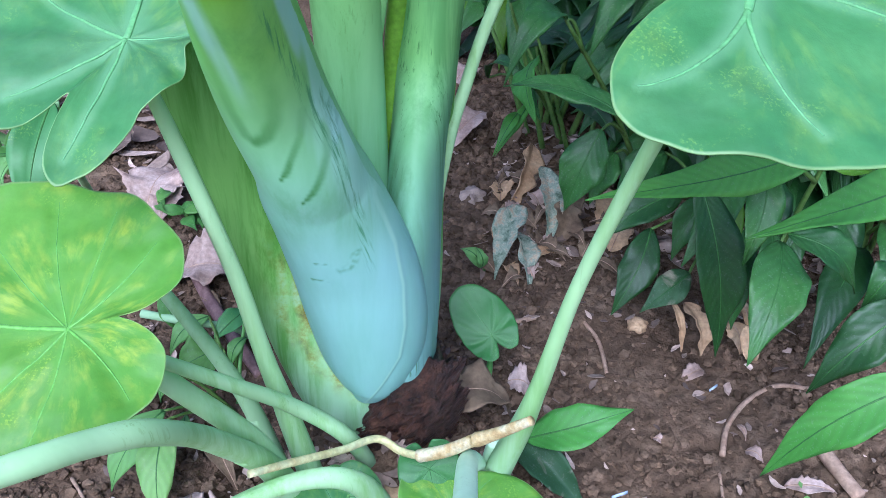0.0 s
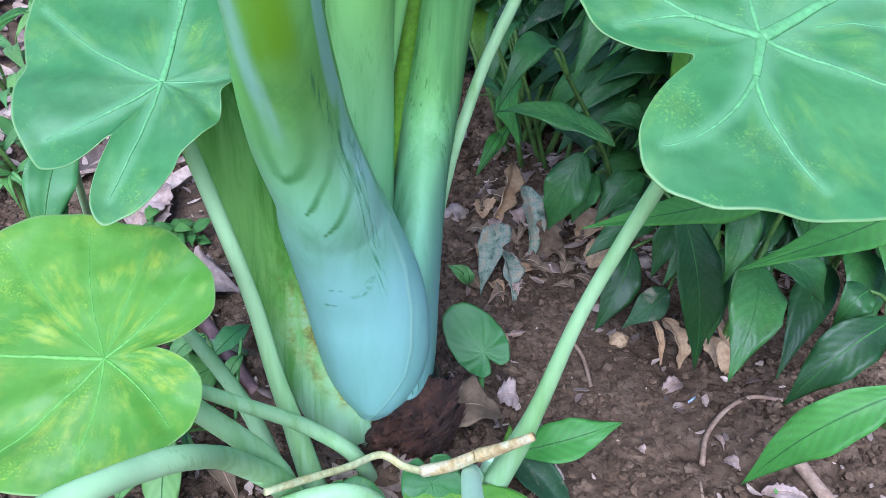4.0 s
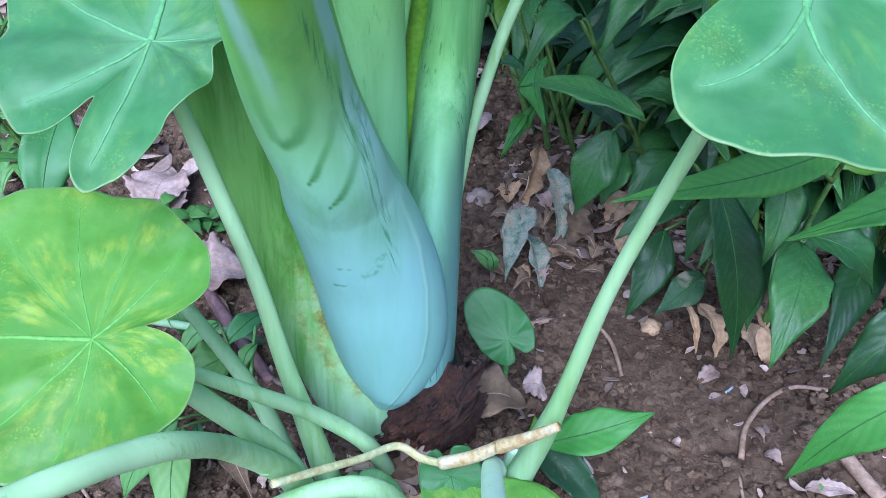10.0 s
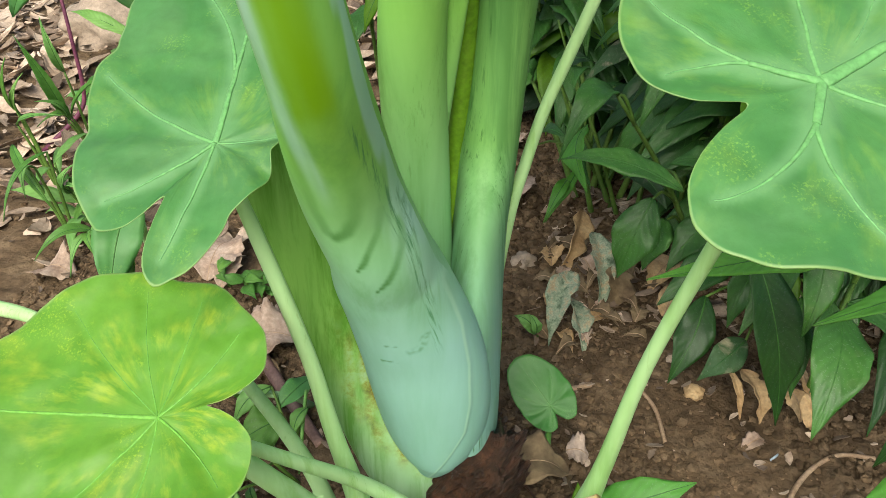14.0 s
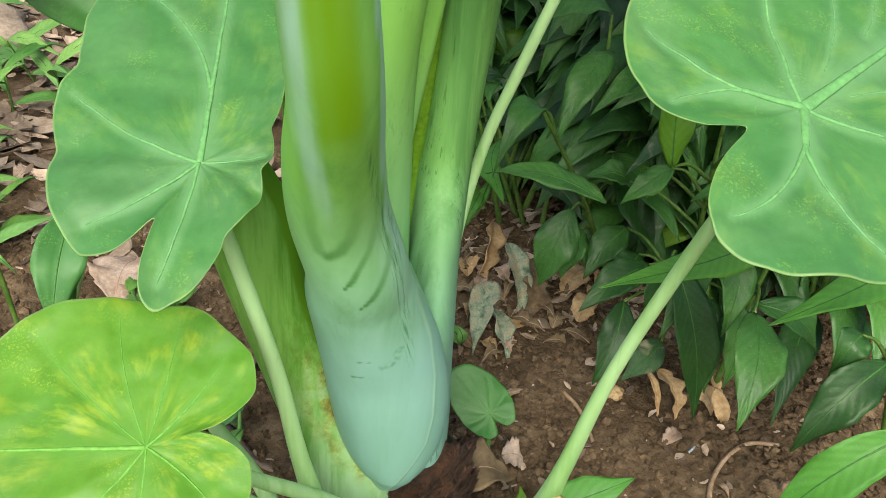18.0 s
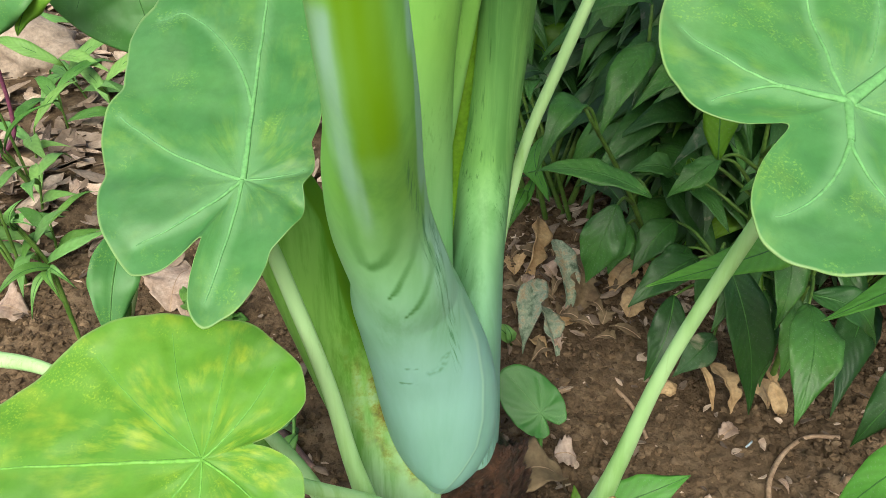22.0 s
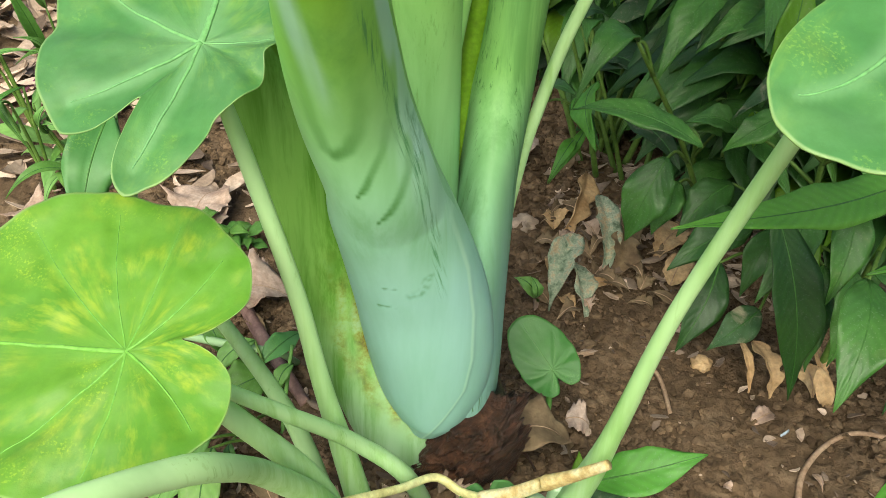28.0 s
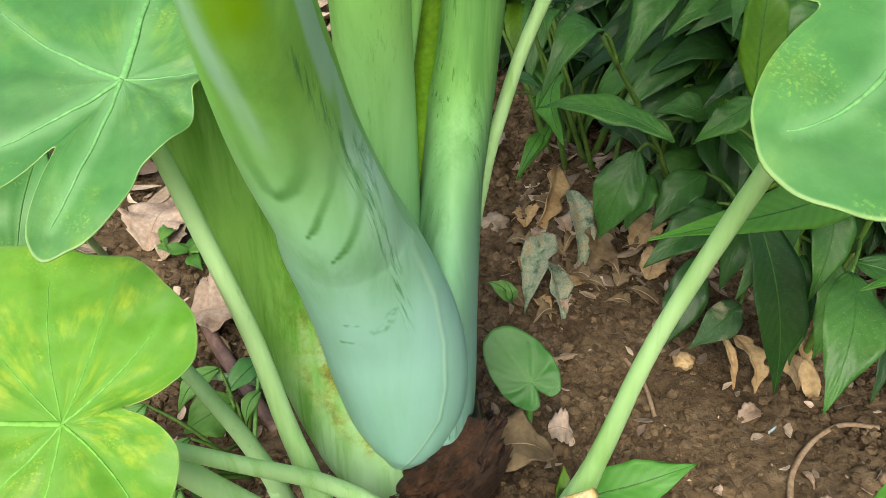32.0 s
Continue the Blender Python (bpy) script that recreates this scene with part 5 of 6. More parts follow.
# withered leaves hanging at the foot of the ginger
for i, (a, b, w, mt, lab) in enumerate([((0.165, 1.237, 0.06), (0.118, 1.112, 0.01), 0.055, LITTER_TAN, "tan withered leaf standing against the soil bank"),
                                        ((0.174, 1.136, 0.08), (0.179, 1.014, 0.01), 0.046, MOTTLE, "grey-green mottled withered leaf"),
                                        ((0.138, 1.042, 0.07), (0.102, 0.952, 0.01), 0.05, MOTTLE, "grey-green mottled withered leaf"),
                                        ((0.13, 1.032, 0.03), (0.151, 0.915, 0.005), 0.045, MOTTLE, "grey-green mottled withered leaf"),
                                        ((0.21, 1.085, 0.05), (0.193, 1.031, 0.005), 0.06, LITTER_BROWN, "olive-brown withered leaf with a ragged edge"),
                                        ((0.144, 1.323, 0.07), (0.141, 1.293, 0.02), 0.04, LITTER_BROWN, "olive-brown withered leaf with a ragged edge"),
                                        ((0.347, 0.859, 0.05), (0.371, 0.811, 0.003), 0.04, LITTER_TAN, "tan withered sheath at a ginger stem"),
                                        ((0.332, 0.863, 0.05), (0.345, 0.815, 0.003), 0.014, LITTER_TAN, "tan withered sheath at a ginger stem"),
                                        ((0.418, 0.82, 0.05), (0.437, 0.803, 0.003), 0.026, LITTER_TAN, "tan withered sheath at a ginger stem"),
                                        ((0.115, 0.632, 0.04), (0.202, 0.568, 0.003), 0.05, GINGER_MOTTLED, "mottled green and grey leaf lying on the soil")]):
    t = thing("withered_leaf", lab, "dry leaf", "withered ginger leaves")
    v, f = lance(a, b, w * 0.85, arch=0.014, fold=0.55, wave=0.008, n=22, m=10, seed=i + 3, blunt=0.7, face=(0.5 - 0.35 * (i % 3), -0.7, 0.4))
    for q in range(23):
        mid = v[q * 11 + 5].copy()
        for k in range(11):
            e = abs(k - 5) / 5
            tear = 0.7 * max(0.0, noise.noise((q * 0.28, i * 4.0, 1 if k > 5 else 6)) - 0.1) * e if mt is not GINGER_MOTTLED else 0
            p = v[q * 11 + k]
            v[q * 11 + k] = mid + (p - mid) * (1 - tear) + Vector((0, 1, 0)) * 0.004 * noise.noise(p * 60)
    thicken(mesh_object("blade", v, f, mt, t))
dr = random.Random(31)
for i in range(46):
    x, y = dr.uniform(0.10, 0.36), dr.uniform(0.93, 1.22)
    a, ln = dr.uniform(0, 6.28), dr.uniform(0.018, 0.055)
    mt, lab = dr.choice([(LITTER_TAN, "tan papery fallen leaf on the soil"), (LITTER_BROWN, "brown curled fallen leaf on the soil"), (LITTER_BROWN, "brown curled fallen leaf on the soil"), (LITTER, "pale dry fallen leaf on the soil")])
    dry_leaf((x, y, 0), (x + ln * math.cos(a), y + ln * math.sin(a), 0), ln * dr.uniform(0.3, 0.7), mt, lab, arch=dr.uniform(0.004, 0.016), zb=dr.uniform(0, 0.02), seed=100 + i, curl=dr.uniform(0.1, 0.6), ragged=0.2)
low = thing("ginger_shoot", "short ginger shoot with one bright green leaf", "ginger plant", "ginger shoots")
lance_leaf(low, (0.128, 0.612, 0.058), (0.239, 0.621, 0.109), 0.046, GINGER_LIGHT, arch=0.008, seed=5)
stalk("stem", [(0.118, 0.632, -0.01, 0.003, 0.003), (0.12, 0.622, 0.03, 0.003, 0.003), (0.128, 0.612, 0.058, 0.002, 0.002)], GINGER_STEM, low, n=8, sides=8)
lance_leaf(low, (0.118, 0.628, 0.02), (0.122, 0.661, 0.05), 0.016, GINGER_LIME, arch=0.004, rib=False)


def twig(rows, r, label="dry bent twig on the soil"):
    t = thing("twig", label, "twig", "twigs")
    stalk("wood", [(*on_soil(p, r * 0.7 + (p[2] if len(p) > 2 else 0)), r * (1 - 0.3 * i / len(rows)), r * (1 - 0.3 * i / len(rows))) for i, p in enumerate(rows)], TWIG, t, n=20, sides=8, wob=0.12)


twig([(0.361, 0.649, 0), (0.377, 0.692, 0), (0.412, 0.734, 0), (0.452, 0.758, 0), (0.494, 0.755, 0)], 0.0036)
twig([(0.218, 0.868, 0), (0.238, 0.828, 0), (0.242, 0.767, 0)], 0.0032)
twig([(0.47, 0.683, -0), (0.481, 0.639, 0), (0.494, 0.593, -0)], 0.0095, "thick tan dry stalk on the soil")
twig([(0.353, 0.627, 0), (0.349, 0.57, 0), (0.361, 0.5, 0)], 0.0018)
twig([(0.129, 0.852, 0), (0.156, 0.861, 0)], 0.004)
twig([(-0.366, 0.577, 0), (-0.341, 0.549, 0), (-0.316, 0.509, 0)], 0.0022)
twig([(-0.024, 0.582, 0), (0.007, 0.57, 0)], 0.004)
twig([(-0.368, 0.656, 0), (-0.331, 0.66, 0)], 0.003)
twig([(-1.034, 1.603, 0), (-0.998, 1.689, -0)], 0.012)
twig([(-1.095, 2.396, 0), (-1.241, 2.747, 0), (-1.395, 3.112, 0)], 0.012)


def rough_stone(p, r, mat, label, name="stone", seed=0, squash=0.6):
    t = tagged(mesh_object(name, *lump(on_soil(p, r * 0.3), r, seed, squash, 3), mat), label, "stone", "stones")
    return t


ICO_V = []
g_ = (1 + 5 ** 0.5) / 2
for s1 in (-1, 1):
    for s2 in (-g_, g_):
        ICO_V += [Vector((0, s1, s2)).normalized(), Vector((s1, s2, 0)).normalized(), Vector((s2, 0, s1)).normalized()]
ICO_F = [(a, b, c) for a in range(12) for b in range(a + 1, 12) for c in range(b + 1, 12)
         if all(abs((ICO_V[i] - ICO_V[j]).length - 1.0515) < 0.01 for i, j in ((a, b), (b, c), (a, c)))]
ICO_F = [f if (ICO_V[f[1]] - ICO_V[f[0]]).cross(ICO_V[f[2]] - ICO_V[f[0]]).dot(ICO_V[f[0]]) > 0 else f[::-1] for f in ICO_F]


def lump(p, r, seed, squash=0.7, cuts=1):
    v, f = [w.copy() for w in ICO_V], list(ICO_F)
    for _ in range(cuts):
        mid, nf = {}, []
        def half(a, b):
            k = (min(a, b), max(a, b))
            if k not in mid:
                v.append(((v[a] + v[b]) / 2).normalized())
                mid[k] = len(v) - 1
            return mid[k]
        for a, b, c in f:
            x, y, z = half(a, b), half(b, c), half(c, a)
            nf += [(a, x, z), (x, b, y), (z, y, c), (x, y, z)]
        f = nf
    out = []
    for w in v:
        k = 1 + 0.45 * noise.noise(w * 1.3 + Vector((seed * 3.7, 0, 0))) + 0.15 * noise.noise(w * 4 + Vector((0, seed, 0)))
        k += 0.07 * noise.noise(w * 9 + Vector((0, 0, seed))) if cuts > 2 else 0
        out.append(Vector(p) + Vector((w.x, w.y, w.z * squash)) * r * k)
    return out, f


rough_stone((0.293, 0.856, 0), 0.013, LITTER_TAN, "small tan stone chip", seed=1)
rough_stone((-1.07, 2.19, -0.03), 0.13, ROCK, "pale rounded rock among dry litter", seed=2)
rough_stone((0.069, 1.15, 0), 0.02, ROCK, "small grey-brown stone on soil", seed=3)
for i, (px, py) in enumerate([(0.315, 0.567), (0.259, 0.504), (0.243, 0.553), (0.332, 0.511), (0.340, 0.767), (0.352, 0.774), (0.546, 0.589), (0.207, 0.693), (0.181, 0.730), (0.472, 0.509), (-0.213, 0.572), (-0.262, 0.609), (-0.057, 0.496), (0.215, 0.613), (0.298, 0.665), (0.538, 0.637)]):
    rough_stone((px, py), 0.006 + 0.004 * (i % 3) / 2, CLOD, "small hard soil lump", "soil_lump", seed=10 + i, squash=0.75)
tagged(mesh_object("shard", *tube([(*on_soil((0.367, 0.747, 0), 0.003), 0.003, 0.0012), (*on_soil((0.378, 0.756, 0), 0.003), 0.003, 0.0012)], 3, 6), SHARD), "tiny pale blue shard on the soil", "shard")
tagged(mesh_object("shard", *tube([(*on_soil((0.226, 0.584, 0), 0.003), 0.003, 0.0012), (*on_soil((0.244, 0.592, 0), 0.003), 0.003, 0.0012)], 3, 6), SHARD), "tiny pale blue shard on the soil", "shard")

# ---- weeds ----
def weed(foot, n, size, width, label="small green weed with narrow leaves", mat=None, up=0.6, seed=0, name="weed"):
    r = random.Random(seed)
    t = thing(name, label, "weed", "weeds")
    f = on_soil(foot, -0.003)
    top = f + Vector((r.uniform(-0.2, 0.2) * size, r.uniform(-0.2, 0.1) * size, size * up))
    stalk("stem", [(*f, 0.003, 0.003), (*f.lerp(top, 0.5), 0.0025, 0.0025), (*top, 0.0015, 0.0015)], GINGER_STEM, t, n=8, sides=6)
    for k in range(n):
        b = f.lerp(top, 0.3 + 0.7 * k / max(1, n - 1))
        a = k * 2.4 + r.uniform(-0.5, 0.5)
        q = b + Vector((math.cos(a), math.sin(a), r.uniform(-0.15, 0.5))) * size * r.uniform(0.6, 1.0)
        lance_leaf(t, b, q, width * r.uniform(0.8, 1.2), mat or WEED, rib=size > 0.15, arch=size * 0.12, n=10, m=4, seed=k)
    return t


def placed(foot, leaves, label, name="weed", mat=None):
    t = thing(name, label, "weed", "weeds")
    f = Vector(foot)
    for i, (b, q, w, *m) in enumerate(leaves):
        b = Vector(b)
        stalk("stem", [(*on_soil(f, -0.005), 0.0025, 0.0025), (*(on_soil(f).lerp(b, 0.6) + Vector((0, 0, 0.008))), 0.002, 0.002), (*b, 0.0015, 0.0015)], GINGER_STEM, t, n=8, sides=6)
        lance_leaf(t, b, q, w, m[0] if m else mat or WEED, arch=0.012, seed=i)


placed((-0.207, 0.679, 0), [((-0.256, 0.605, 0.07), (-0.25, 0.525, 0.01), 0.042), ((-0.263, 0.617, 0.07), (-0.313, 0.557, 0.015), 0.04), ((-0.307, 0.687, 0.1), (-0.375, 0.607, 0.015), 0.05), ((-0.258, 0.661, 0.08), (-0.279, 0.645, 0.06), 0.014)],
       "bright green weed with drooping lance-shaped leaves", mat=WEED_PALE)
placed((-0.228, 0.734, 0), [((-0.25, 0.762, 0.04), (-0.212, 0.823, 0.05), 0.030, TARO), ((-0.209, 0.756, 0.05), (-0.224, 0.73, 0.03), 0.018, WEED_PALE), ((-0.26, 0.78, 0.06), (-0.305, 0.748, 0.03), 0.026, WEED_PALE), ((-0.327, 0.807, 0.07), (-0.299, 0.785, 0.03), 0.026, WEED),
                          ((-0.241, 0.757, 0.03), (-0.296, 0.726, 0.02), 0.055, WEED), ((-0.255, 0.645, 0.03), (-0.238, 0.622, 0.02), 0.012, WEED_PALE)], "cluster of small green leaves between the stalks")
runner = thing("creeping_shoot", "pale green creeping shoot lying between the stalks", "weed")
stalk("stem", [(*(-0.347, 0.785, 0.055), 0.0055, 0.0055), (*(-0.29, 0.78, 0.05), 0.0052, 0.005), (*(-0.235, 0.783, 0.04), 0.0045, 0.0045), (*(-0.222, 0.819, -0.01), 0.005, 0.005)], STALK, runner, n=20, sides=10)
stalk("side_stem", [(*(-0.214, 0.777, 0.06), 0.0022, 0.0022), (*(-0.213, 0.732, 0.03), 0.0026, 0.0026), (*(-0.212, 0.695, -0.01), 0.003, 0.003)], STALK_GREEN, runner, n=12, sides=8)
old_root = thing("root", "smooth purple-brown root lying on the soil", "root")
stalk("wood", [(*on_soil((-0.321, 0.915, 0), 0.006), 0.010, 0.008), (*on_soil((-0.287, 0.865, 0), 0.008), 0.0105, 0.009), (*on_soil((-0.234, 0.793, 0), 0.006), 0.0095, 0.008), (*on_soil((-0.195, 0.743, 0), 0.0), 0.007, 0.007)], ROOT_SKIN, old_root, n=30, sides=14, wob=0.06)
placed((0.088, 0.973, 0), [((0.082, 0.953, 0.02), (0.051, 0.968, 0.05), 0.024, WEED_PALE), ((0.082, 0.953, 0.02), (0.072, 0.96, 0.06), 0.016, WEED_PALE)], "tiny lime-green sprout on the soil", "sprout")
placed((0.152, 0.502, 0), [((0.147, 0.5, 0.02), (0.122, 0.533, 0.05), 0.010, GINGER_LIME)], "tiny lime-green spear on the soil", "sprout")
penny = thing("creeping_weed", "creeping weed with small round pale leaves", "weed")
pr = random.Random(5)
for i, p in enumerate([(0.436, 0.602, 0), (0.435, 0.582, 0), (0.445, 0.578, 0), (0.447, 0.553, 0), (0.418, 0.522, 0), (0.421, 0.502, 0), (0.401, 0.502, 0), (0.458, 0.521, 0), (0.446, 0.517, 0), (0.442, 0.556, 0)]):
    q = on_soil(p, 0.012)
    bl = Blade(q, (pr.uniform(-0.3, 0.3), -0.2, 0.95), (pr.uniform(-1, 1), pr.uniform(-1, 1), 0), [(0, 0.0068), (90, 0.0062), (180, 0.005), (-90, 0.0062)], wave=0.0006)
    v, f = bl.mesh(3, 16)
    mesh_object("leaf", v, f, WEED_PALE, penny)
stalk("runner", [(*on_soil((0.435, 0.606, 0), 0.006), 0.001, 0.001), (*on_soil((0.445, 0.557, 0), 0.006), 0.001, 0.001), (*on_soil((0.428, 0.516, 0), 0.006), 0.001, 0.001), (*on_soil((0.476, 0.503, 0), 0.006), 0.001, 0.001)], GINGER_STEM, penny, n=24, sides=5)
weed((-0.368, 1.05, 0), 6, 0.05, 0.022, "tiny seedling weed with round leaves", seed=3)
weed((-0.341, 1.054, 0), 4, 0.04, 0.018, "tiny seedling weed with round leaves", seed=4)
for i, (p, n, sz, w) in enumerate([((-0.958, 1.603, 0), 8, 0.24, 0.03), ((-0.921, 1.428, 0), 8, 0.26, 0.03), ((-0.844, 1.605, 0), 6, 0.16, 0.035), ((-0.959, 1.719, 0), 8, 0.25, 0.04), ((-0.753, 1.385, 0), 6, 0.14, 0.03),
                                   ((-0.812, 1.341, 0), 5, 0.12, 0.025), ((-0.849, 1.261, 0), 6, 0.16, 0.025), ((-0.627, 1.061, 0), 6, 0.18, 0.028), ((-0.84, 1.954, 0), 8, 0.22, 0.045), ((-0.842, 1.797, 0), 6, 0.2, 0.04), ((-0.737, 1.816, 0), 6, 0.2, 0.04),
                                   ((-0.654, 1.192, 0), 6, 0.14, 0.03), ((-0.406, 1.065, 0), 6, 0.06, 0.02), ((-1.187, 2.345, 0), 5, 0.25, 0.05), ((-0.68, 1.184, 0), 7, 0.14, 0.03), ((-0.674, 1.238, 0), 6, 0.12, 0.025), ((-0.509, 1.807, 0), 6, 0.12, 0.02)]):
    if i not in (0, 1, 3, 6, 7, 11):
        weed(p, max(4, n - 2), sz, w * 0.75, seed=20 + i, mat=WEED if i % 3 == 0 else WEED_PALE)
def grass(foot, leaves, label):
    """leaves: rows of base, tip, width, material."""
    t = thing("grass_weed", label, "weed", "weeds")
    f = on_soil(foot, -0.006)
    for i, (b, q, w, m) in enumerate(leaves):
        b = Vector(b)
        stalk("stem", [(*f, 0.003, 0.003), (*(f.lerp(b, 0.6) + Vector((0, 0, 0.006))), 0.0028, 0.0028), (*b, 0.002, 0.002)], GINGER_STEM, t, n=8, sides=7)
        lance_leaf(t, b, q, w, m, arch=0.018, fold=0.5, wave=0.002, blunt=0.7, seed=i)


grass((-0.8, 1.48), [((-0.832, 1.46, 0.107), (-0.854, 1.4, 0.309), 0.0252, WEED),
       ((-0.824, 1.48, 0.193), (-0.825, 1.45, 0.326), 0.0211, WEED_PALE),
       ((-0.827, 1.45, 0.099), (-0.852, 1.4, 0.18), 0.016, WEED_PALE),
       ((-0.818, 1.45, 0.112), (-0.69, 1.42, 0.232), 0.015, WEED),
       ((-0.817, 1.44, 0.11), (-0.849, 1.38, 0.138), 0.0136, WEED)],
      "grassy weed with long arching green leaves in the litter")
grass((-0.83, 1.36), [((-0.846, 1.34, 0.163), (-0.812, 1.33, 0.266), 0.0161, WEED_PALE),
       ((-0.853, 1.34, 0.174), (-0.829, 1.32, 0.298), 0.0128, WEED),
       ((-0.86, 1.34, 0.145), (-0.745, 1.3, 0.199), 0.0116, WEED_PALE)],
      "upright lime-green grass tuft")
grass((-0.7, 1.16), [((-0.773, 1.18, 0.188), (-0.697, 1.12, 0.114), 0.0166, WEED),
       ((-0.699, 1.15, 0.193), (-0.739, 1.05, 0.137), 0.0088, WEED),
       ((-0.727, 1.15, 0.164), (-0.725, 1.1, 0.151), 0.0144, WEED_PALE)],
      "grassy weed with drooping green leaves")
grass((-0.66, 1.19), [((-0.686, 1.16, 0.112), (-0.657, 1.15, 0.188), 0.0176, WEED_PALE),
       ((-0.687, 1.16, 0.123), (-0.693, 1.14, 0.141), 0.0111, WEED),
       ((-0.682, 1.16, 0.117), (-0.644, 1.14, 0.143), 0.0092, WEED_PALE)],
      "small lime-green sprout with upright leaves")
grass((-0.555, 0.99), [((-0.562, 0.99, 0.151), (-0.625, 0.93, 0.152), 0.0169, WEED),
       ((-0.566, 0.99, 0.151), (-0.528, 0.97, 0.144), 0.011, WEED_PALE),
       ((-0.565, 0.99, 0.148), (-0.543, 0.95, 0.136), 0.0124, WEED),
       ((-0.562, 0.99, 0.149), (-0.58, 0.93, 0.124), 0.0108, WEED_PALE)],
      "arching grassy weed with broad green leaves")
purple = thing("purple_stem", "slender bare purple stem rising from the weeds", "weed")
stalk("stem", [(*(-0.942, 1.518, -0.003), 0.0055, 0.0055), (*(-0.869, 1.571, 0.064), 0.005, 0.005), (*(-0.856, 1.589, 0.115), 0.0045, 0.0045), (*(-0.86, 1.602, 0.21), 0.004, 0.004), (*(-0.872, 1.626, 0.298), 0.0035, 0.0035)], PURPLE, purple, n=24, sides=8)
# taro leaves behind, beyond the drooping leaf
far_taro = thing("taro_plant", "taro leaf seen from its shaded underside behind the others", "taro plant")
# the underside's shade is put into its colour, the seedlings' dark green
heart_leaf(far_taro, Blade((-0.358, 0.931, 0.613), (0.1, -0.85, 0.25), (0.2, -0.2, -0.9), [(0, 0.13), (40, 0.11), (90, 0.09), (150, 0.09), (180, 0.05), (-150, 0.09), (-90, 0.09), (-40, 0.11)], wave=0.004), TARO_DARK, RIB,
           [(0, 0, 0, 0.9, 0.002, 0.0006), (60, 45, 0, 0.85, 0.0012, 0.0005), (-60, -45, 0, 0.85, 0.0012, 0.0005)])
lance_leaf(far_taro, (-0.402, 0.86, 0.616), (-0.49, 0.84, 0.524), 0.055, TARO, arch=0.010, face=(0.35, -0.7, 0.6), wave=0.006)
# the leaf's lit part, given as a lime-coloured piece
lance_leaf(far_taro, (-0.378, 0.855, 0.609), (-0.448, 0.845, 0.541), 0.040, TARO_LIME, arch=0.010, face=(-0.1, -0.9, 0.3), wave=0.006)
stalk("leaf_stalk", [(-0.345, 0.940, 0.640, 0.004, 0.004), (-0.29, 0.99, 0.50, 0.005, 0.005), (-0.26, 1.04, 0.25, 0.006, 0.006), (*on_soil((-0.25, 1.06), -0.01), 0.009, 0.009)], STALK, far_taro, n=16, sides=10)
near_taro = thing("taro_seedling", "pale blue-green folded seedling leaf behind the drooping leaf", "taro seedling", "taro seedlings")
lance_leaf(near_taro, (-0.332, 0.695, 0.396), (-0.339, 0.612, 0.323), 0.045, TARO, arch=0.01, face=(0.3, -0.8, 0.3))
lance_leaf(near_taro, (-0.331, 0.705, 0.391), (-0.324, 0.634, 0.305), 0.028, WEED, arch=0.01, face=(-0.5, -0.7, 0.3))
stalk("leaf_stalk", [(*(-0.332, 0.7, 0.394), 0.004, 0.004), (*(-0.346, 0.725, 0.315), 0.004, 0.004), (*(-0.513, 1.076, -0.01), 0.006, 0.006)], STALK, near_taro, n=12, sides=8)
side_taro = thing("taro_offset", "taro stalk leaning in from the side", "taro plant", "young taro shoots")
stalk("leaf_stalk", [(*(-0.482, 0.579, 0.349), 0.007, 0.007), (*(-0.416, 0.57, 0.345), 0.007, 0.007), (*(-0.377, 0.556, 0.348), 0.006, 0.006), (*(-0.344, 0.551, 0.333), 0.004, 0.004)], STALK, side_taro, n=16, sides=10)

# ---- crumbs and litter ----
cr = random.Random(21)
cv, cf = [], []
def crumb(x, y, r):
    z = ground_height(x, y) + soil_relief(x, y) * 0.7
    base = len(cv)
    a, b, c = cr.uniform(0.7, 1.3), cr.uniform(0.7, 1.3), cr.uniform(0.5, 0.9)
    for w in ICO_V:
        k = r * cr.uniform(0.55, 1.25)
        cv.append((x + w.x * k * a, y + w.y * k * b, z + r * 0.3 + w.z * k * c))
    cf.extend(tuple(i + base for i in f) for f in ICO_F)


for i in range(46000):
    x, y = cr.uniform(-0.75, 0.75), cr.uniform(0.34, 1.35)
    if noise.noise((x * 4, y * 4, 9)) < cr.uniform(-0.7, 0.5):
        continue
    crumb(x, y, 0.0014 + 0.0064 * cr.random() ** 2.7)
for i in range(5200):
    x, y = cr.gauss(0.08, 0.10), cr.uniform(1.05, 1.75)
    crumb(x, y, 0.002 + 0.010 * cr.random() ** 2.6)
for i in range(2600):
    x, y = cr.uniform(-1.6, 1.0), cr.uniform(1.2, 2.8)
    crumb(x, y, 0.003 + 0.008 * cr.random() ** 3)
tagged(mesh_object("soil_crumbs", cv, cf, CLOD, smooth=False), "loose crumbs of reddish-brown soil", "soil", kind="stuff")
lv_, lf_ = [], []
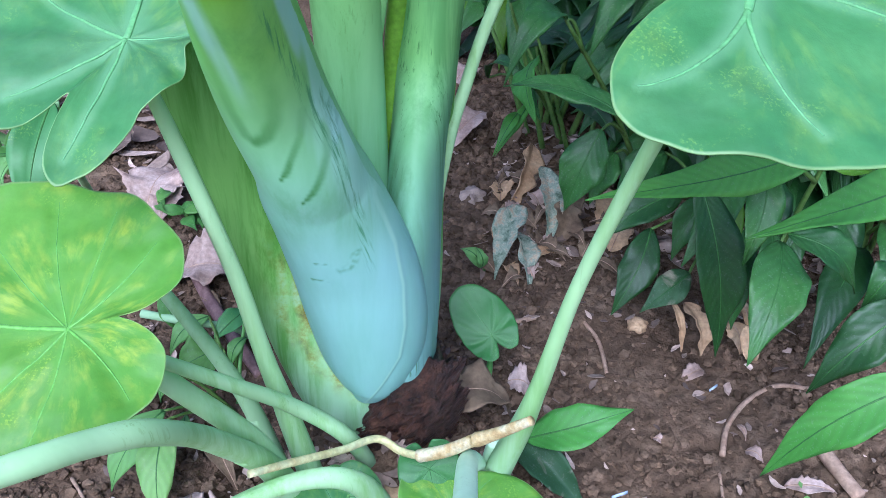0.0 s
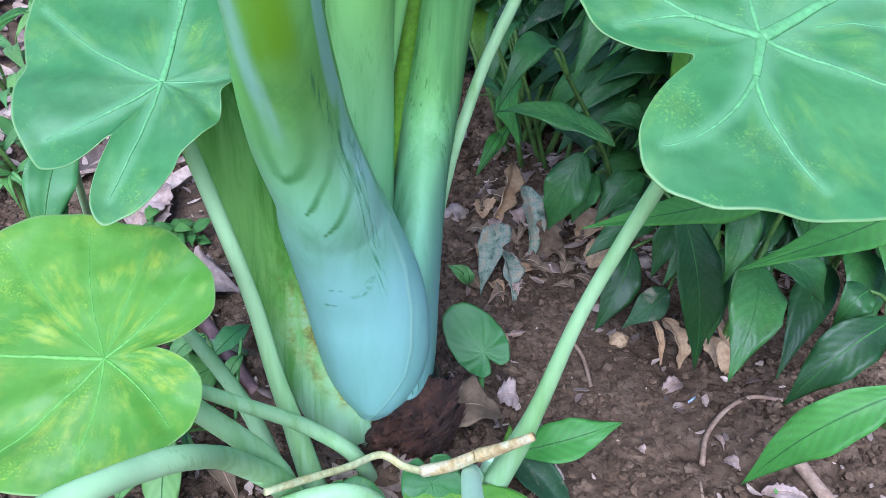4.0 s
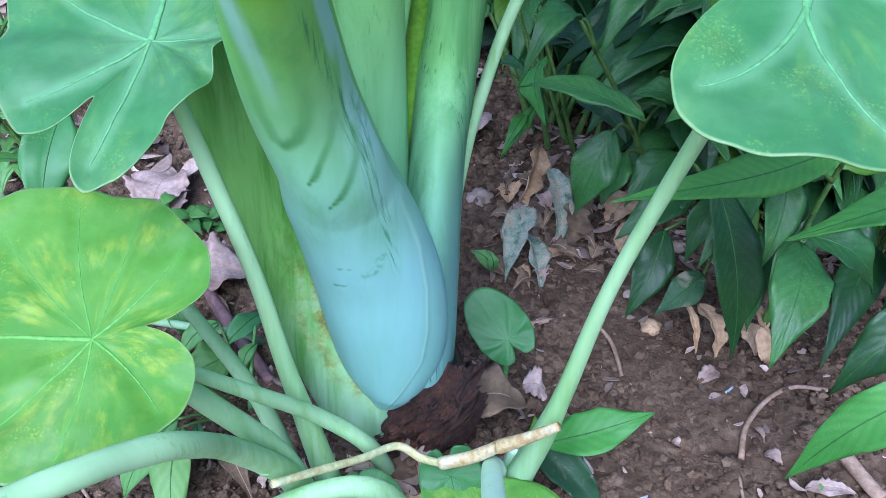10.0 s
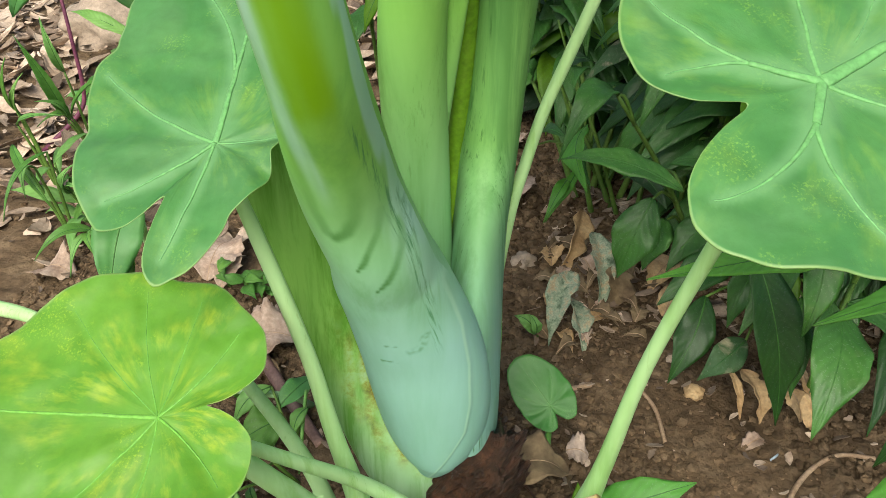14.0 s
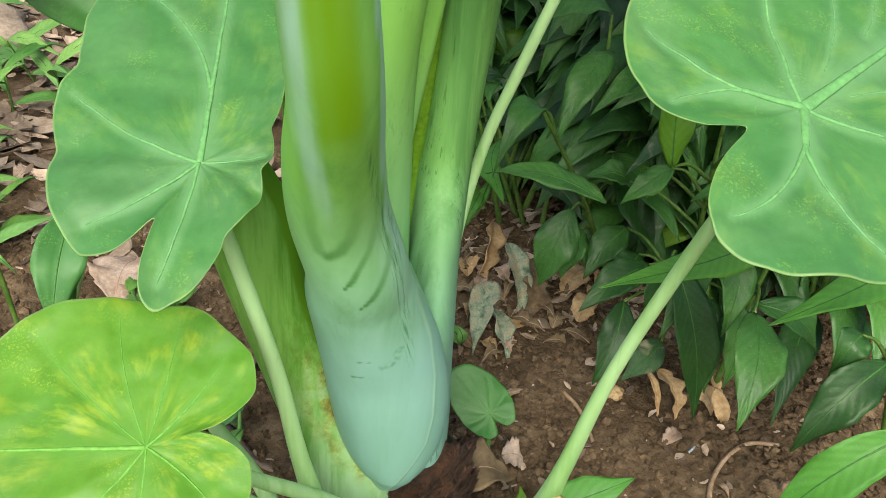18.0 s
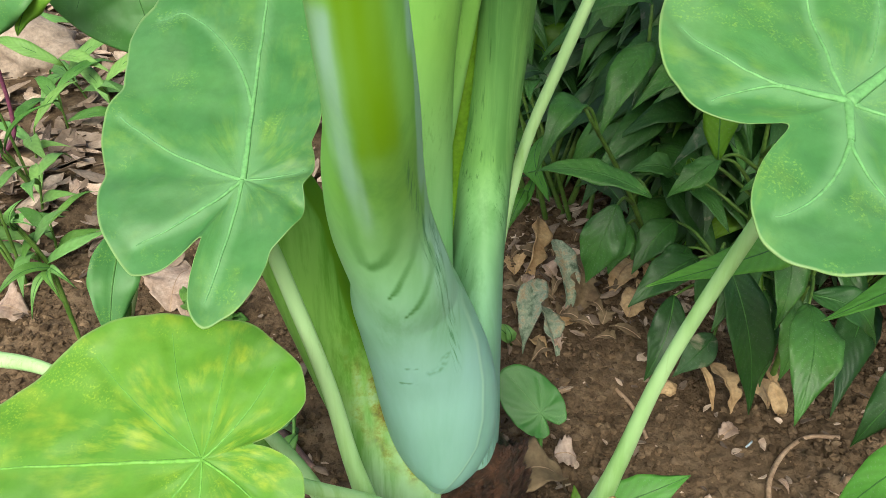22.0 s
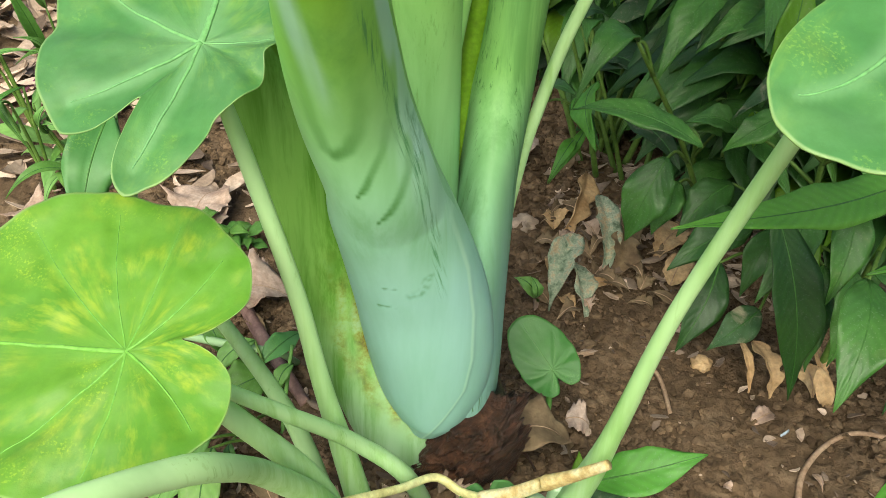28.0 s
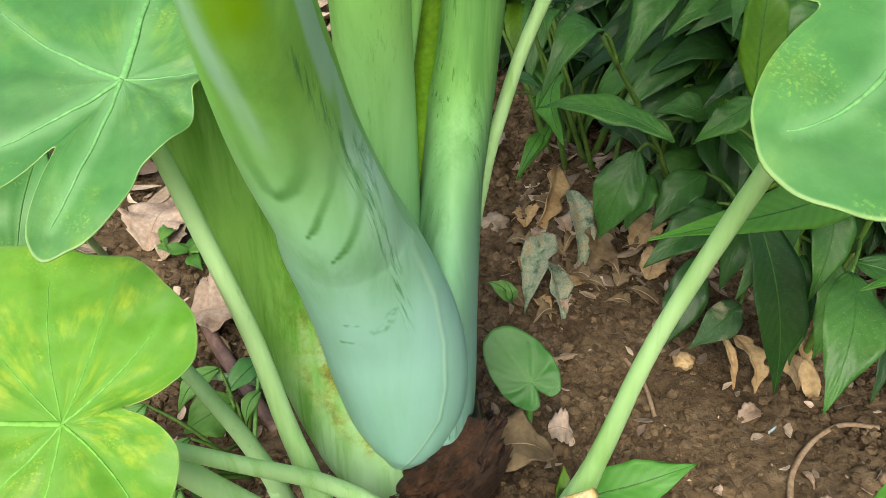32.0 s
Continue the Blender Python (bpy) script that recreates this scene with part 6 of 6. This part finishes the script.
def flake(x, y, r, lift):
    z = ground_height(x, y) + lift
    a, ti, tj = cr.uniform(0, 6.28), cr.gauss(0, 0.3), cr.gauss(0, 0.3)
    asp, cu = cr.uniform(0.25, 0.6), cr.uniform(-0.5, 0.9)
    base = len(lv_)
    twist, bent = cr.uniform(-0.8, 0.8), cr.uniform(-0.35, 0.35)
    for i in range(6):
        for j in range(4):
            u, w = (i / 5 - 0.5) * 2, (j / 3 - 0.5) * 2
            wd = asp * (1 - 0.8 * abs(u) ** 2.2) * cr.uniform(0.72, 1.15)
            px_, py_ = u * r, (w * wd + bent * u * u) * r
            pz = r * (0.45 * cu * w * w * asp + 0.2 * cu * u * u + 0.25 * twist * u * w * asp) + px_ * ti + py_ * tj
            lv_.append((x + px_ * math.cos(a) - py_ * math.sin(a), y + px_ * math.sin(a) + py_ * math.cos(a), z + r * 0.2 + pz))
    for i in range(5):
        for j in range(3):
            q = base + i * 4 + j
            lf_.append((q, q + 1, q + 5, q + 4))


for i in range(7600):
    x, y = cr.uniform(-2.6, -0.15), cr.uniform(0.75, 4.0)
    if y < 1.15 and cr.random() < 0.6:
        continue
    if math.hypot((x + 1.2) / 1.15, (y - 2.0) / 1.5) + 0.5 * noise.noise((x * 2, y * 2, 4)) > 0.55 + 0.5 * cr.random():
        continue
    flake(x, y, (0.010 + 0.042 * cr.random() ** 1.8) * (0.6 if y < 1.2 else 1.0), cr.uniform(0.0, 0.012))
for i in range(520):
    x, y = cr.uniform(0.10, 0.62), cr.uniform(0.88, 1.35)
    if y < 1.02 - 0.25 * (x - 0.15) + 0.05 * noise.noise((x * 9, y * 9, 2)):
        continue
    flake(x, y, 0.004 + 0.022 * cr.random() ** 2, cr.uniform(0.0, 0.010))
for i in range(620):
    x, y = cr.uniform(-0.45, 0.62), cr.uniform(0.4, 1.3)
    flake(x, y, 0.002 + 0.010 * cr.random() ** 2, cr.uniform(0.0, 0.003))
for i in range(170):
    flake(cr.uniform(-0.16, 0.08), cr.uniform(0.42, 0.60), cr.uniform(0.006, 0.02), cr.uniform(0.0, 0.006))
lo = mesh_object("leaf_litter", lv_, lf_, LITTER_MIX, smooth=False)
tagged(lo, "scattered bits of pale dry leaf litter", "leaf litter", kind="stuff")
thicken(lo, 0.0008)
